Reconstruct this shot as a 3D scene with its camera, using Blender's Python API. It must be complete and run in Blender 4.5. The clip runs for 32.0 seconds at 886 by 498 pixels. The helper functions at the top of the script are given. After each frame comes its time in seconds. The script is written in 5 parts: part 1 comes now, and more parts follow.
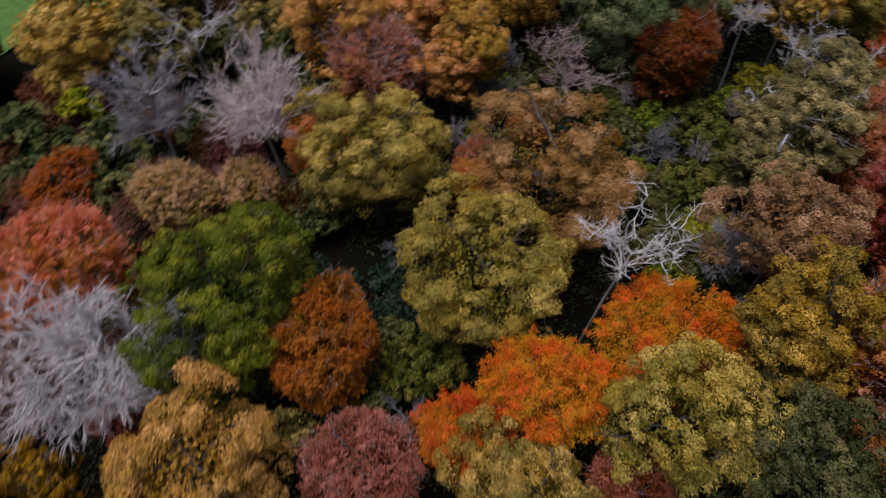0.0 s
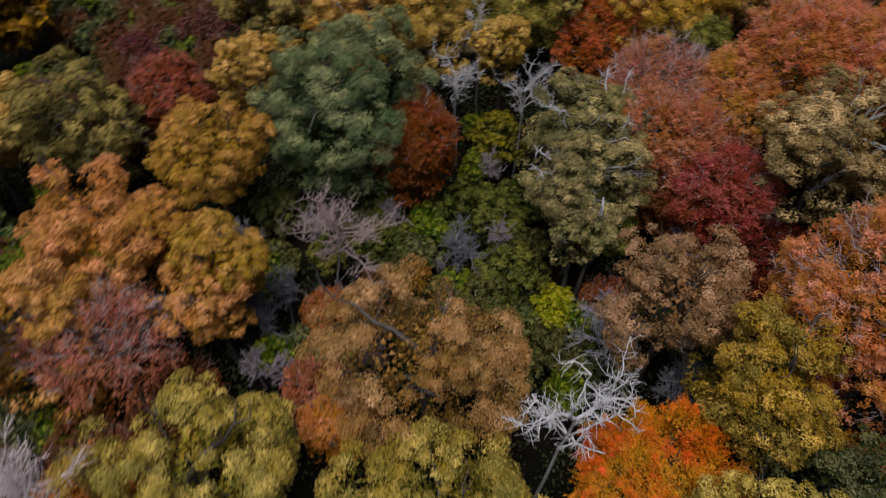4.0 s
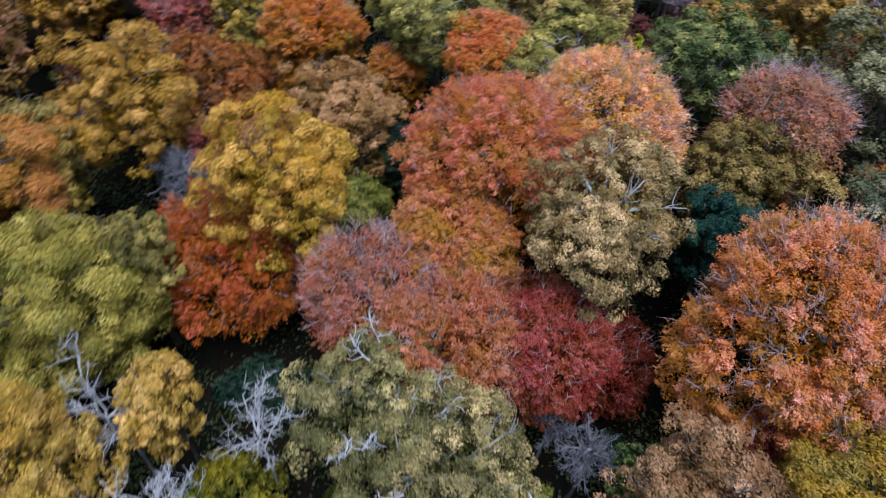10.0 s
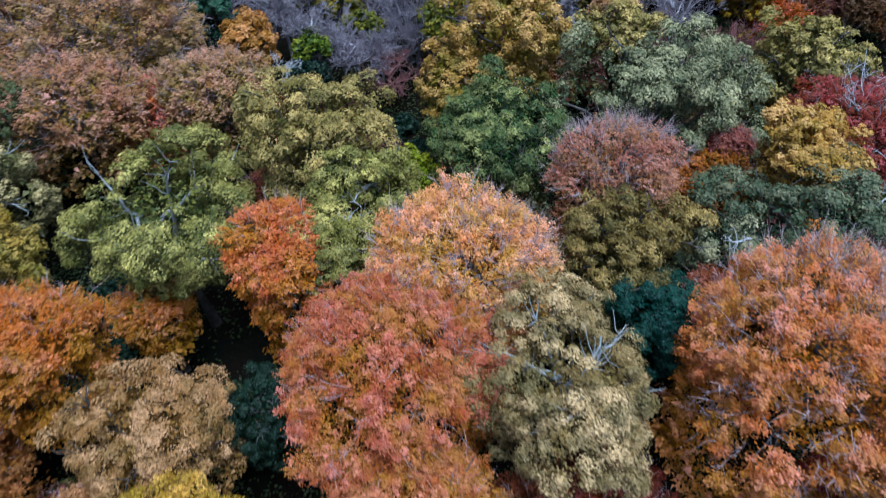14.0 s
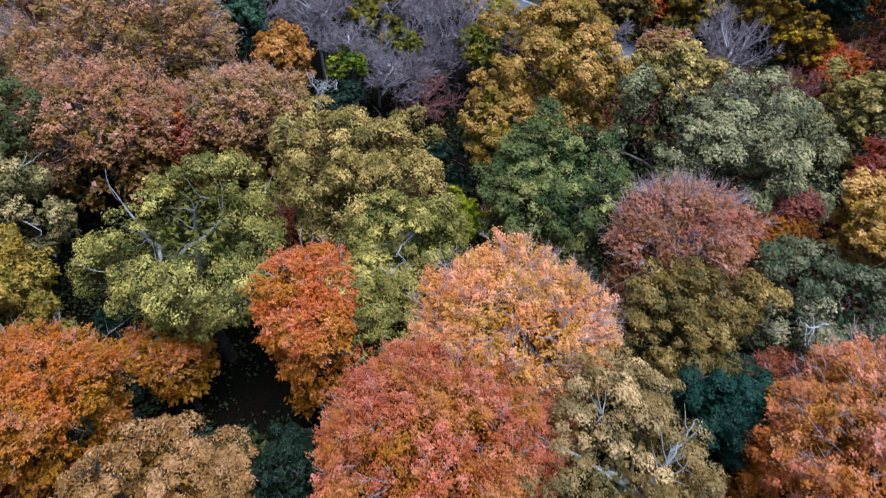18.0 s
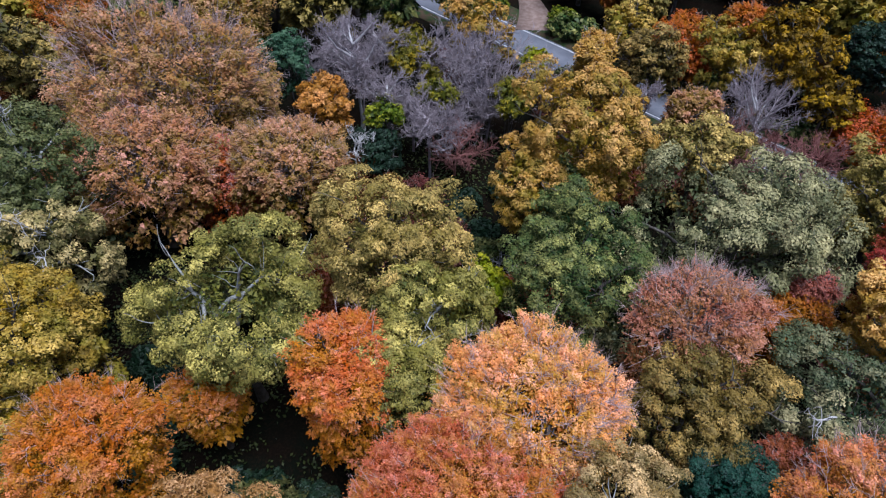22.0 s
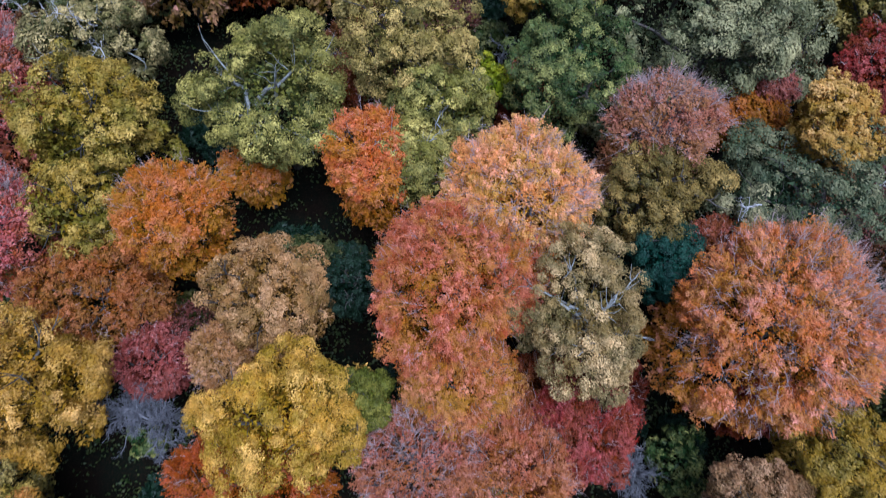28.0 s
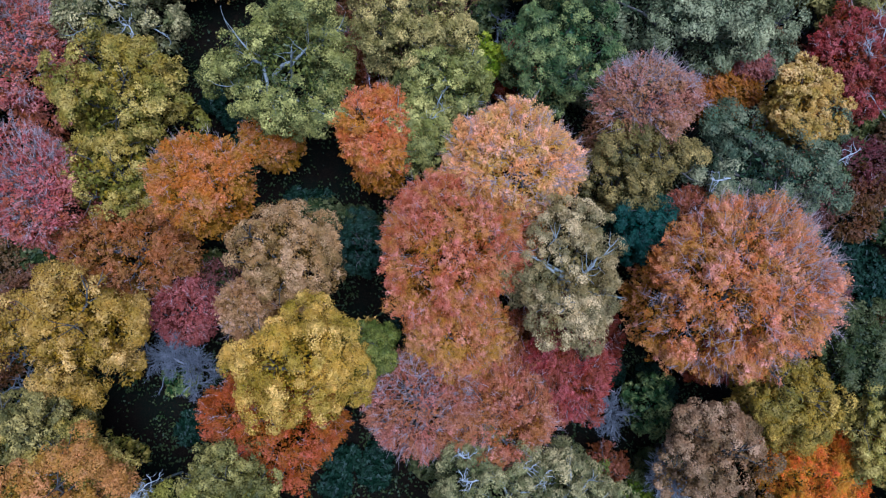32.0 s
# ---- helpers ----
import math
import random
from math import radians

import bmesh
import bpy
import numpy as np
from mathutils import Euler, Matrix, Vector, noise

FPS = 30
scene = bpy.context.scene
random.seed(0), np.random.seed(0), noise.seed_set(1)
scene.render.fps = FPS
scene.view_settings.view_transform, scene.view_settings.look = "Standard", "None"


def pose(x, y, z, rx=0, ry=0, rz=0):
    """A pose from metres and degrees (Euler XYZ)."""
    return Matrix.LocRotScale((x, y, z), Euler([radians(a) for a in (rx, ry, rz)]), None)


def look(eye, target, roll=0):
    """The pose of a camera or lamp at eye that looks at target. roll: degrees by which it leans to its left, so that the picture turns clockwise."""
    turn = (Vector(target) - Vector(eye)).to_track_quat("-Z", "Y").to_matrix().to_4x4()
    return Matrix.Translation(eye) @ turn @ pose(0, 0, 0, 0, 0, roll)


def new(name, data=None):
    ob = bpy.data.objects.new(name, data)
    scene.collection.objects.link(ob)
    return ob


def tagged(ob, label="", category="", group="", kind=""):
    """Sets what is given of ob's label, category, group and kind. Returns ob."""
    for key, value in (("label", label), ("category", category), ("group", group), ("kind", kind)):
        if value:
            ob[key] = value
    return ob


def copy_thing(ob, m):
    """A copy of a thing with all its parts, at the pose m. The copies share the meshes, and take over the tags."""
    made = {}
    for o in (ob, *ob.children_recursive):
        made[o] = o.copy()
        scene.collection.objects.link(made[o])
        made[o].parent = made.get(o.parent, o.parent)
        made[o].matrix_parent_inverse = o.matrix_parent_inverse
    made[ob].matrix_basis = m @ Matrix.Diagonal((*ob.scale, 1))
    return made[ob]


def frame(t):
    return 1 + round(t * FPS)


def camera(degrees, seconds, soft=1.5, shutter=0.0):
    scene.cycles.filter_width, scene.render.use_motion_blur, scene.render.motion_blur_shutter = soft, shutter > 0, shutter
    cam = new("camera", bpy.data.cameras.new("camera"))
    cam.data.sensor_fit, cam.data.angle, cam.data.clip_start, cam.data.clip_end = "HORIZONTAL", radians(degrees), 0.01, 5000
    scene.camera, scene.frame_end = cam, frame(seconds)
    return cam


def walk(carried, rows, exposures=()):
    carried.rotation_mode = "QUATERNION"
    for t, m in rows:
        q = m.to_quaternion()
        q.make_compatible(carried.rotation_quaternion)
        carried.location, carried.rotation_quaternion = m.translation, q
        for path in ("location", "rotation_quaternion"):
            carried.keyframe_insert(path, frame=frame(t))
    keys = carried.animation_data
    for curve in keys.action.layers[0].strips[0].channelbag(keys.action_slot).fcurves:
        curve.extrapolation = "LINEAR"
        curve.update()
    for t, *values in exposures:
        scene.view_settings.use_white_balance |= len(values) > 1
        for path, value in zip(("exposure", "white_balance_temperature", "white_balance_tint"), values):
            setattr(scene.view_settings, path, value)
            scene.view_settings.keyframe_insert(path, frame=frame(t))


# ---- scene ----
cam = camera(65.8, 32.0, soft=1.15, shutter=0.9)
PATH = [
    (0, (1.744, -0.02, 50.169), (0.883, -0.843, 48.563), -0.0),
    (0.5, (0.827, -2.51, 50.205), (-0.108, -3.256, 48.602), -0.1),
    (1, (-0.21, -5.051, 50.321), (-1.211, -5.707, 48.718), 0.0),
    (1.5, (-1.323, -7.491, 50.314), (-2.385, -8.051, 48.714), 0.4),
    (2, (-2.678, -9.874, 50.278), (-3.793, -10.335, 48.683), 0.8),
    (2.5, (-4.226, -11.948, 50.326), (-5.381, -12.31, 48.734), 0.9),
    (3, (-5.968, -13.829, 50.34), (-7.153, -14.091, 48.751), 0.9),
    (3.5, (-7.85, -15.549, 50.251), (-9.06, -15.71, 48.667), 0.8),
    (5.5, (-17.37, -19.626, 49.189), (-18.583, -19.389, 47.617), 0.3),
    (6, (-19.84, -20.318, 49.116), (-21.03, -19.98, 47.545), 0.2),
    (6.5, (-22.203, -20.942, 48.955), (-23.367, -20.501, 47.39), 0.4),
    (7, (-24.652, -21.513, 48.767), (-25.78, -20.971, 47.206), 0.6),
    (7.5, (-27.133, -21.823, 48.627), (-28.216, -21.183, 47.072), 0.7),
    (8, (-29.684, -21.991, 48.495), (-30.711, -21.255, 46.945), 0.8),
    (8.5, (-32.211, -21.879, 48.444), (-33.175, -21.054, 46.899), 0.8),
    (9, (-34.724, -21.657, 48.363), (-35.618, -20.745, 46.824), 0.9),
    (9.5, (-37.195, -21.129, 48.352), (-38.012, -20.14, 46.818), 0.9),
    (10, (-39.513, -20.417, 48.276), (-40.252, -19.357, 46.749), 0.7),
    (10.5, (-41.722, -19.466, 48.183), (-42.375, -18.34, 46.665), 0.4),
    (11, (-43.835, -18.352, 48.242), (-44.391, -17.17, 46.728), -0.2),
    (11.5, (-45.789, -16.998, 48.176), (-46.235, -15.759, 46.671), -1.4),
    (12, (-47.792, -15.65, 48.088), (-48.146, -14.372, 46.591), -1.5),
    (12.5, (-49.6, -13.903, 48.192), (-49.921, -12.617, 46.694), 0.4),
    (13, (-51.36, -12.136, 48.396), (-51.585, -10.831, 46.897), 0.0),
    (13.5, (-53.043, -10.156, 48.621), (-53.144, -8.839, 47.12), -2.4),
    (14, (-54.613, -8.077, 48.89), (-54.587, -6.759, 47.387), -3.8),
    (14.5, (-55.895, -6.107, 49.051), (-55.822, -4.791, 47.546), -2.1),
    (16.5, (-57.703, -4.0, 48.595), (-57.632, -2.683, 47.091), -0.0),
    (17, (-57.577, -3.951, 48.548), (-57.522, -2.634, 47.044), 0.0),
    (17.5, (-57.441, -3.602, 48.582), (-57.403, -2.284, 47.078), -0.1),
    (18, (-57.421, -2.8, 48.661), (-57.394, -1.481, 47.157), -0.0),
    (18.5, (-57.447, -1.756, 48.714), (-57.431, -0.433, 47.215), -0.0),
    (19, (-57.5, -1.148, 48.823), (-57.494, 0.176, 47.324), 0.1),
    (19.5, (-57.498, -0.881, 49.013), (-57.503, 0.44, 47.512), 0.1),
    (20, (-57.553, -0.853, 49.719), (-57.568, 0.469, 48.219), 0.1),
    (20.5, (-57.627, -0.98, 50.622), (-57.649, 0.346, 49.125), 0.3),
    (21, (-57.703, -1.04, 51.581), (-57.732, 0.288, 50.086), 0.4),
    (21.5, (-57.786, -1.032, 52.577), (-57.821, 0.297, 51.083), 0.5),
    (22, (-57.774, -1.075, 53.46), (-57.816, 0.251, 51.964), 0.5),
    (22.5, (-57.823, -1.062, 54.324), (-57.87, 0.237, 52.803), 0.5),
    (23, (-57.75, -1.092, 55.207), (-57.804, 0.167, 53.653), 0.4),
    (23.5, (-57.63, -1.205, 56.075), (-57.69, -0.013, 54.47), 0.2),
    (24, (-57.594, -1.289, 56.98), (-57.655, -0.178, 55.318), 0.1),
    (24.5, (-57.55, -1.392, 57.795), (-57.612, -0.324, 56.105), -0.0),
    (26.5, (-57.54, -1.76, 61.44), (-57.594, -0.85, 59.66), 0.1),
    (27, (-57.51, -1.89, 62.26), (-57.56, -1.056, 60.443), 0.1),
    (27.5, (-57.48, -1.97, 63.12), (-57.526, -1.223, 61.265), 0.1),
    (28, (-57.46, -2.06, 63.97), (-57.5, -1.405, 62.081), 0.1),
    (28.5, (-57.44, -2.04, 64.82), (-57.479, -1.412, 62.921), 0.1),
    (29, (-57.4, -2.08, 65.67), (-57.439, -1.452, 63.772), 0.1),
    (29.5, (-57.35, -2.12, 66.48), (-57.39, -1.491, 64.582), 0.1),
    (30, (-57.35, -2.19, 67.26), (-57.39, -1.57, 65.359), 0.1),
    (30.5, (-57.36, -2.27, 68.06), (-57.397, -1.685, 66.148), 0.1),
    (31, (-57.34, -2.39, 68.86), (-57.376, -1.849, 66.935), 0.1),
    (31.5, (-57.35, -2.37, 69.67), (-57.384, -1.866, 67.735), 0.1),
    (32, (-57.35, -2.4, 70.44), (-57.385, -1.896, 68.505), 0.1),
]
walk(cam, [(t, look(eye, target, roll)) for t, eye, target, roll in PATH],
     [(0, -0.24, 5850, 23), (2, -0.28, 5900, 21), (3.5, -0.3, 5900, 18), (5.5, 0.58, 5200, 14), (6, 0.6, 5100, 13), (7, 0.24, 5400, 17), (8, -0.02, 5500, 20), (9, -0.02, 5300, 20),
      (10, 0.5, 4850, 15), (12, 0.62, 4500, 9), (14, 0.62, 4350, 6), (17, 0.62, 4800, 13), (20, 0.6, 4900, 15), (24, 0.63, 5150, 16), (27, 0.5, 4750, 16), (32, 0.42, 4150, 12)])

# ---- light ----
world = bpy.data.worlds.new("sky")
scene.world = world
world.use_nodes = True
sky = world.node_tree.nodes.new("ShaderNodeTexSky")
sky.sky_type, sky.sun_disc = "NISHITA", False
sky.sun_elevation, sky.sun_rotation = radians(82), radians(162)
sky.air_density, sky.dust_density, sky.ozone_density = 1.0, 3.0, 1.0
back = world.node_tree.nodes["Background"]
back.inputs["Strength"].default_value = 0.05
world.node_tree.links.new(sky.outputs["Color"], back.inputs["Color"])
sun = new("sun", bpy.data.lights.new("sun", "SUN"))
sun.data.energy, sun.data.angle, sun.data.color = 3.1, radians(40), (1.0, 0.95, 0.89)
sun.matrix_world = look((14, -7, 70), (0, 0, 0))

# ---- materials ----


def material(name, rough=0.6, spec=0.3):
    m = bpy.data.materials.new(name)
    m.use_nodes = True
    t = m.node_tree
    b = t.nodes["Principled BSDF"]
    b.inputs["Roughness"].default_value = rough
    b.inputs["Specular IOR Level"].default_value = spec
    return m, t, b


def node(t, kind, **inputs):
    n = t.nodes.new("ShaderNode" + kind)
    for key, value in inputs.items():
        n.inputs[key.replace("_", " ")].default_value = value
    return n


def mixed(t, fac, a, b, how="MIX"):
    """A colour mix; fac, a and b are sockets or values."""
    n = t.nodes.new("ShaderNodeMix")
    n.data_type, n.blend_type = "RGBA", how
    for socket, v in ((n.inputs[0], fac), (n.inputs[6], a), (n.inputs[7], b)):
        if isinstance(v, bpy.types.NodeSocket):
            t.links.new(v, socket)
        else:
            socket.default_value = v if isinstance(v, (int, float)) else (*v, 1)
    return n.outputs[2]


def ranged(t, value, lo, hi, a=0.0, b=1.0):
    n = node(t, "MapRange", From_Min=lo, From_Max=hi, To_Min=a, To_Max=b)
    t.links.new(value, n.inputs["Value"])
    return n.outputs["Result"]


def noise_at(t, scale, detail=2.0):
    co = t.nodes.new("ShaderNodeTexCoord")
    n = node(t, "TexNoise", Scale=scale, Detail=detail)
    t.links.new(co.outputs["Object"], n.inputs["Vector"])
    return n.outputs["Fac"]


def leaf_material(name, main, second, third, wide=0.42, gloss=0.14):
    """Leaves: a main and a second colour in drifts through the crown, the second also low down, the third on single
    leaves and, as painted light, on outer tips.
    """
    m, t, b = material("leaves " + name, 0.46, gloss)
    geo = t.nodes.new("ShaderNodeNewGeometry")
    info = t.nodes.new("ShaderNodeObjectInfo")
    # towards the crown's foot the second colour takes over: leaf hue plus painted shade
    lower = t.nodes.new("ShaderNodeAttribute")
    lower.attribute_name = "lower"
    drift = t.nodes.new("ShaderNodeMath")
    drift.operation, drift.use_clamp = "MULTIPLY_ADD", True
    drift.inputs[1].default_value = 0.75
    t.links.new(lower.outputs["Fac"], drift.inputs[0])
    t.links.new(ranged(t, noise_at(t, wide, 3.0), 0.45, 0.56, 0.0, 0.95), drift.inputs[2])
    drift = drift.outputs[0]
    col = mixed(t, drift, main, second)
    col = mixed(t, ranged(t, noise_at(t, 1.5, 2.0), 0.47, 0.68, 0.0, 0.7), col, second)
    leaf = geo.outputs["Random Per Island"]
    turned_lit = t.nodes.new("ShaderNodeAttribute")
    turned_lit.attribute_name = "turned_lit"
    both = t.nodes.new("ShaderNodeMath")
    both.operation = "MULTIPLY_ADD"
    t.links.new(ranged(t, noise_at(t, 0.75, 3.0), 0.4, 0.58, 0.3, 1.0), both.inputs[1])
    t.links.new(turned_lit.outputs["Fac"], both.inputs[0])
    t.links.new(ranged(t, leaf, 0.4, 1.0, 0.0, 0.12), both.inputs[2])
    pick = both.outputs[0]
    # third colour raised by a third, so outer tips look lit
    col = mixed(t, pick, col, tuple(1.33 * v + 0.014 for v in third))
    fine = t.nodes.new("ShaderNodeMath")
    fine.operation = "FRACT"
    times = t.nodes.new("ShaderNodeMath")
    times.operation, times.inputs[1].default_value = "MULTIPLY", 17.0
    t.links.new(leaf, times.inputs[0])
    t.links.new(times.outputs[0], fine.inputs[0])
    hsv = node(t, "HueSaturation", Saturation=1.17)
    t.links.new(col, hsv.inputs["Color"])
    tuft = t.nodes.new("ShaderNodeMath")
    tuft.operation = "MULTIPLY"
    t.links.new(ranged(t, fine.outputs[0], 0, 1, 0.72, 0.88), tuft.inputs[0])
    t.links.new(ranged(t, noise_at(t, 2.2, 3.0), 0.32, 0.68, 0.74, 1.3), tuft.inputs[1])
    t.links.new(tuft.outputs[0], hsv.inputs["Value"])
    t.links.new(ranged(t, info.outputs["Random"], 0, 1, 0.488, 0.512), hsv.inputs["Hue"])
    t.links.new(hsv.outputs["Color"], b.inputs["Base Color"])
    through_leaf = t.nodes.new("ShaderNodeBsdfTranslucent")
    t.links.new(hsv.outputs["Color"], through_leaf.inputs["Color"])
    mix = node(t, "MixShader", Fac=0.07)
    t.links.new(b.outputs[0], mix.inputs[1])
    t.links.new(through_leaf.outputs[0], mix.inputs[2])
    t.links.new(mix.outputs[0], t.nodes["Material Output"].inputs["Surface"])
    return m


def bark_material(name, a, b, patch=2.0):
    m, t, s = material("bark " + name, 0.85, 0.15)
    col = mixed(t, ranged(t, noise_at(t, patch, 3), 0.38, 0.62), a, b)
    col = mixed(t, ranged(t, noise_at(t, 24, 3), 0.3, 0.7, 0, 0.45), col, tuple(v * 0.45 for v in a))
    t.links.new(col, s.inputs["Base Color"])
    bump = node(t, "Bump", Strength=0.5, Distance=0.02)
    t.links.new(noise_at(t, 30, 4), bump.inputs["Height"])
    t.links.new(bump.outputs[0], s.inputs["Normal"])
    return m


LEAF = {}
BARK = {}
LEAF["tan"] = leaf_material("tan", (0.46, 0.235, 0.07), (0.33, 0.185, 0.048), (0.7, 0.405, 0.175))
LEAF["tanbeige"] = leaf_material("tan beige", (0.36, 0.195, 0.075), (0.24, 0.145, 0.045), (0.6, 0.375, 0.2))
LEAF["tanorange"] = leaf_material("tan orange", (0.5, 0.27, 0.09), (0.42, 0.26, 0.065), (0.55, 0.29, 0.13))
LEAF["salmonoak"] = leaf_material("orange oak", (0.58, 0.27, 0.1), (0.5, 0.28, 0.085), (0.68, 0.36, 0.19))
LEAF["gold"] = leaf_material("gold", (0.56, 0.33, 0.1), (0.36, 0.24, 0.06), (0.72, 0.47, 0.2))
LEAF["goldolive"] = leaf_material("gold olive", (0.34, 0.23, 0.052), (0.17, 0.155, 0.032), (0.57, 0.41, 0.135))
LEAF["tangold"] = leaf_material("tan gold", (0.36, 0.24, 0.062), (0.16, 0.14, 0.034), (0.6, 0.42, 0.155))
LEAF["bramble"] = leaf_material("bramble green", (0.062, 0.075, 0.016), (0.036, 0.05, 0.012), (0.2, 0.19, 0.042))
LEAF["pinegreen"] = leaf_material("pine green", (0.045, 0.095, 0.05), (0.028, 0.06, 0.034), (0.1, 0.16, 0.085))
LEAF["goldbrown"] = leaf_material("gold brown", (0.26, 0.15, 0.035), (0.12, 0.08, 0.024), (0.46, 0.28, 0.055))
LEAF["rustgold"] = leaf_material("rust gold", (0.32, 0.19, 0.045), (0.15, 0.12, 0.03), (0.58, 0.365, 0.12))
LEAF["greengold"] = leaf_material("green gold", (0.3, 0.24, 0.06), (0.16, 0.155, 0.035), (0.57, 0.43, 0.14))
LEAF["yellow"] = leaf_material("yellow", (0.57, 0.295, 0.085), (0.33, 0.205, 0.042), (0.82, 0.48, 0.19))
LEAF["greenyellow"] = leaf_material("green yellow", (0.1, 0.11, 0.022), (0.06, 0.075, 0.016), (0.22, 0.19, 0.045))
LEAF["olive"] = leaf_material("olive", (0.16, 0.12, 0.036), (0.075, 0.07, 0.022), (0.47, 0.34, 0.125))
LEAF["darkolive"] = leaf_material("dark olive", (0.045, 0.06, 0.018), (0.028, 0.042, 0.014), (0.16, 0.15, 0.055))
LEAF["green"] = leaf_material("green", (0.05, 0.092, 0.03), (0.026, 0.052, 0.02), (0.32, 0.3, 0.1))
LEAF["leafgreen"] = leaf_material("leaf green", (0.068, 0.11, 0.018), (0.032, 0.06, 0.012), (0.26, 0.26, 0.036))
LEAF["greyblue"] = leaf_material("grey green", (0.07, 0.115, 0.04), (0.04, 0.07, 0.028), (0.32, 0.31, 0.14))
LEAF["greygreen"] = leaf_material("pale grey green", (0.075, 0.105, 0.05), (0.04, 0.068, 0.034), (0.37, 0.32, 0.17))
LEAF["palegreen"] = leaf_material("pale green", (0.14, 0.135, 0.045), (0.07, 0.076, 0.026), (0.55, 0.43, 0.2))
LEAF["limegreen"] = leaf_material("lime green", (0.17, 0.15, 0.038), (0.075, 0.085, 0.026), (0.6, 0.465, 0.17))
LEAF["limeolive"] = leaf_material("lime olive", (0.215, 0.175, 0.05), (0.105, 0.1, 0.03), (0.63, 0.465, 0.18))
LEAF["beige"] = leaf_material("beige", (0.245, 0.175, 0.06), (0.12, 0.105, 0.036), (0.68, 0.5, 0.25))
LEAF["brown"] = leaf_material("dry brown", (0.27, 0.155, 0.07), (0.17, 0.112, 0.045), (0.52, 0.345, 0.19))
LEAF["rustbrown"] = leaf_material("rust brown", (0.33, 0.11, 0.05), (0.26, 0.12, 0.042), (0.43, 0.17, 0.1))
LEAF["rustolive"] = leaf_material("rust olive", (0.38, 0.22, 0.062), (0.23, 0.185, 0.04), (0.6, 0.365, 0.155))
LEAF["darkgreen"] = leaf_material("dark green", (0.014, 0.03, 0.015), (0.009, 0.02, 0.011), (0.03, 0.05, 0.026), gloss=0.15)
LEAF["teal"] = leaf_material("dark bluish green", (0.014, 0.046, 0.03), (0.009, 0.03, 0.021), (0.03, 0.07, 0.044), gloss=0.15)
LEAF["lime"] = leaf_material("bright lime", (0.25, 0.26, 0.03), (0.17, 0.21, 0.025), (0.36, 0.31, 0.05))
LEAF["greyolive"] = leaf_material("grey olive", (0.135, 0.14, 0.064), (0.075, 0.09, 0.042), (0.44, 0.38, 0.2))
LEAF["greydark"] = leaf_material("dull dark green", (0.085, 0.1, 0.036), (0.055, 0.07, 0.026), (0.2, 0.19, 0.075))
# undergrowth leaf tones, darkened to carry the shade below the crowns
LEAF["shadebrown"] = leaf_material("dull brown", (0.13, 0.065, 0.03), (0.11, 0.065, 0.026), (0.19, 0.10, 0.055))
LEAF["shadeolive"] = leaf_material("dull olive", (0.075, 0.08, 0.024), (0.05, 0.06, 0.018), (0.15, 0.13, 0.04))
LEAF["shaderust"] = leaf_material("dull rust", (0.12, 0.045, 0.02), (0.105, 0.055, 0.02), (0.18, 0.075, 0.042))
LEAF["shademaroon"] = leaf_material("dull maroon", (0.115, 0.036, 0.03), (0.095, 0.04, 0.028), (0.16, 0.065, 0.055))
LEAF["yellowshrub"] = leaf_material("yellow green", (0.14, 0.13, 0.025), (0.085, 0.09, 0.02), (0.26, 0.2, 0.03))
LEAF["rustshrub"] = leaf_material("rust bush", (0.19, 0.08, 0.025), (0.14, 0.08, 0.022), (0.26, 0.115, 0.03))
LEAF["orange"] = leaf_material("orange", (0.62, 0.2, 0.03), (0.56, 0.34, 0.03), (0.74, 0.2, 0.12))
LEAF["maplered"] = leaf_material("maple red", (0.52, 0.08, 0.045), (0.58, 0.2, 0.03), (0.62, 0.15, 0.11))
LEAF["copper"] = leaf_material("copper", (0.52, 0.21, 0.055), (0.38, 0.215, 0.04), (0.64, 0.31, 0.17))
LEAF["amber"] = leaf_material("light orange", (0.84, 0.375, 0.15), (0.65, 0.375, 0.09), (0.96, 0.53, 0.37))
LEAF["amberpink"] = leaf_material("orange pink", (0.57, 0.175, 0.075), (0.44, 0.195, 0.045), (0.8, 0.37, 0.285))
LEAF["russet"] = leaf_material("russet", (0.43, 0.15, 0.062), (0.46, 0.25, 0.055), (0.68, 0.32, 0.215))
LEAF["pinkbrown"] = leaf_material("pinkish brown", (0.42, 0.225, 0.095), (0.24, 0.175, 0.038), (0.62, 0.355, 0.25))
LEAF["rust"] = leaf_material("rust", (0.37, 0.112, 0.043), (0.35, 0.145, 0.038), (0.5, 0.18, 0.11))
LEAF["red"] = leaf_material("red", (0.55, 0.155, 0.08), (0.5, 0.22, 0.055), (0.74, 0.3, 0.2))
LEAF["redorange"] = leaf_material("red orange", (0.3, 0.062, 0.018), (0.26, 0.085, 0.016), (0.42, 0.115, 0.03))
LEAF["crimson"] = leaf_material("crimson", (0.23, 0.056, 0.034), (0.2, 0.07, 0.026), (0.44, 0.165, 0.13))
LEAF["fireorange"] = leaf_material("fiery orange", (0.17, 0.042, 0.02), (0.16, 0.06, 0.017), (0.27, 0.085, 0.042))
# shaded copy of crimson, for the low beech beside the dark gap
LEAF["shadecrimson"] = leaf_material("deep crimson", (0.12, 0.026, 0.016), (0.11, 0.036, 0.015), (0.18, 0.05, 0.034))
LEAF["maroon"] = leaf_material("maroon", (0.3, 0.09, 0.07), (0.24, 0.08, 0.055), (0.46, 0.19, 0.165))
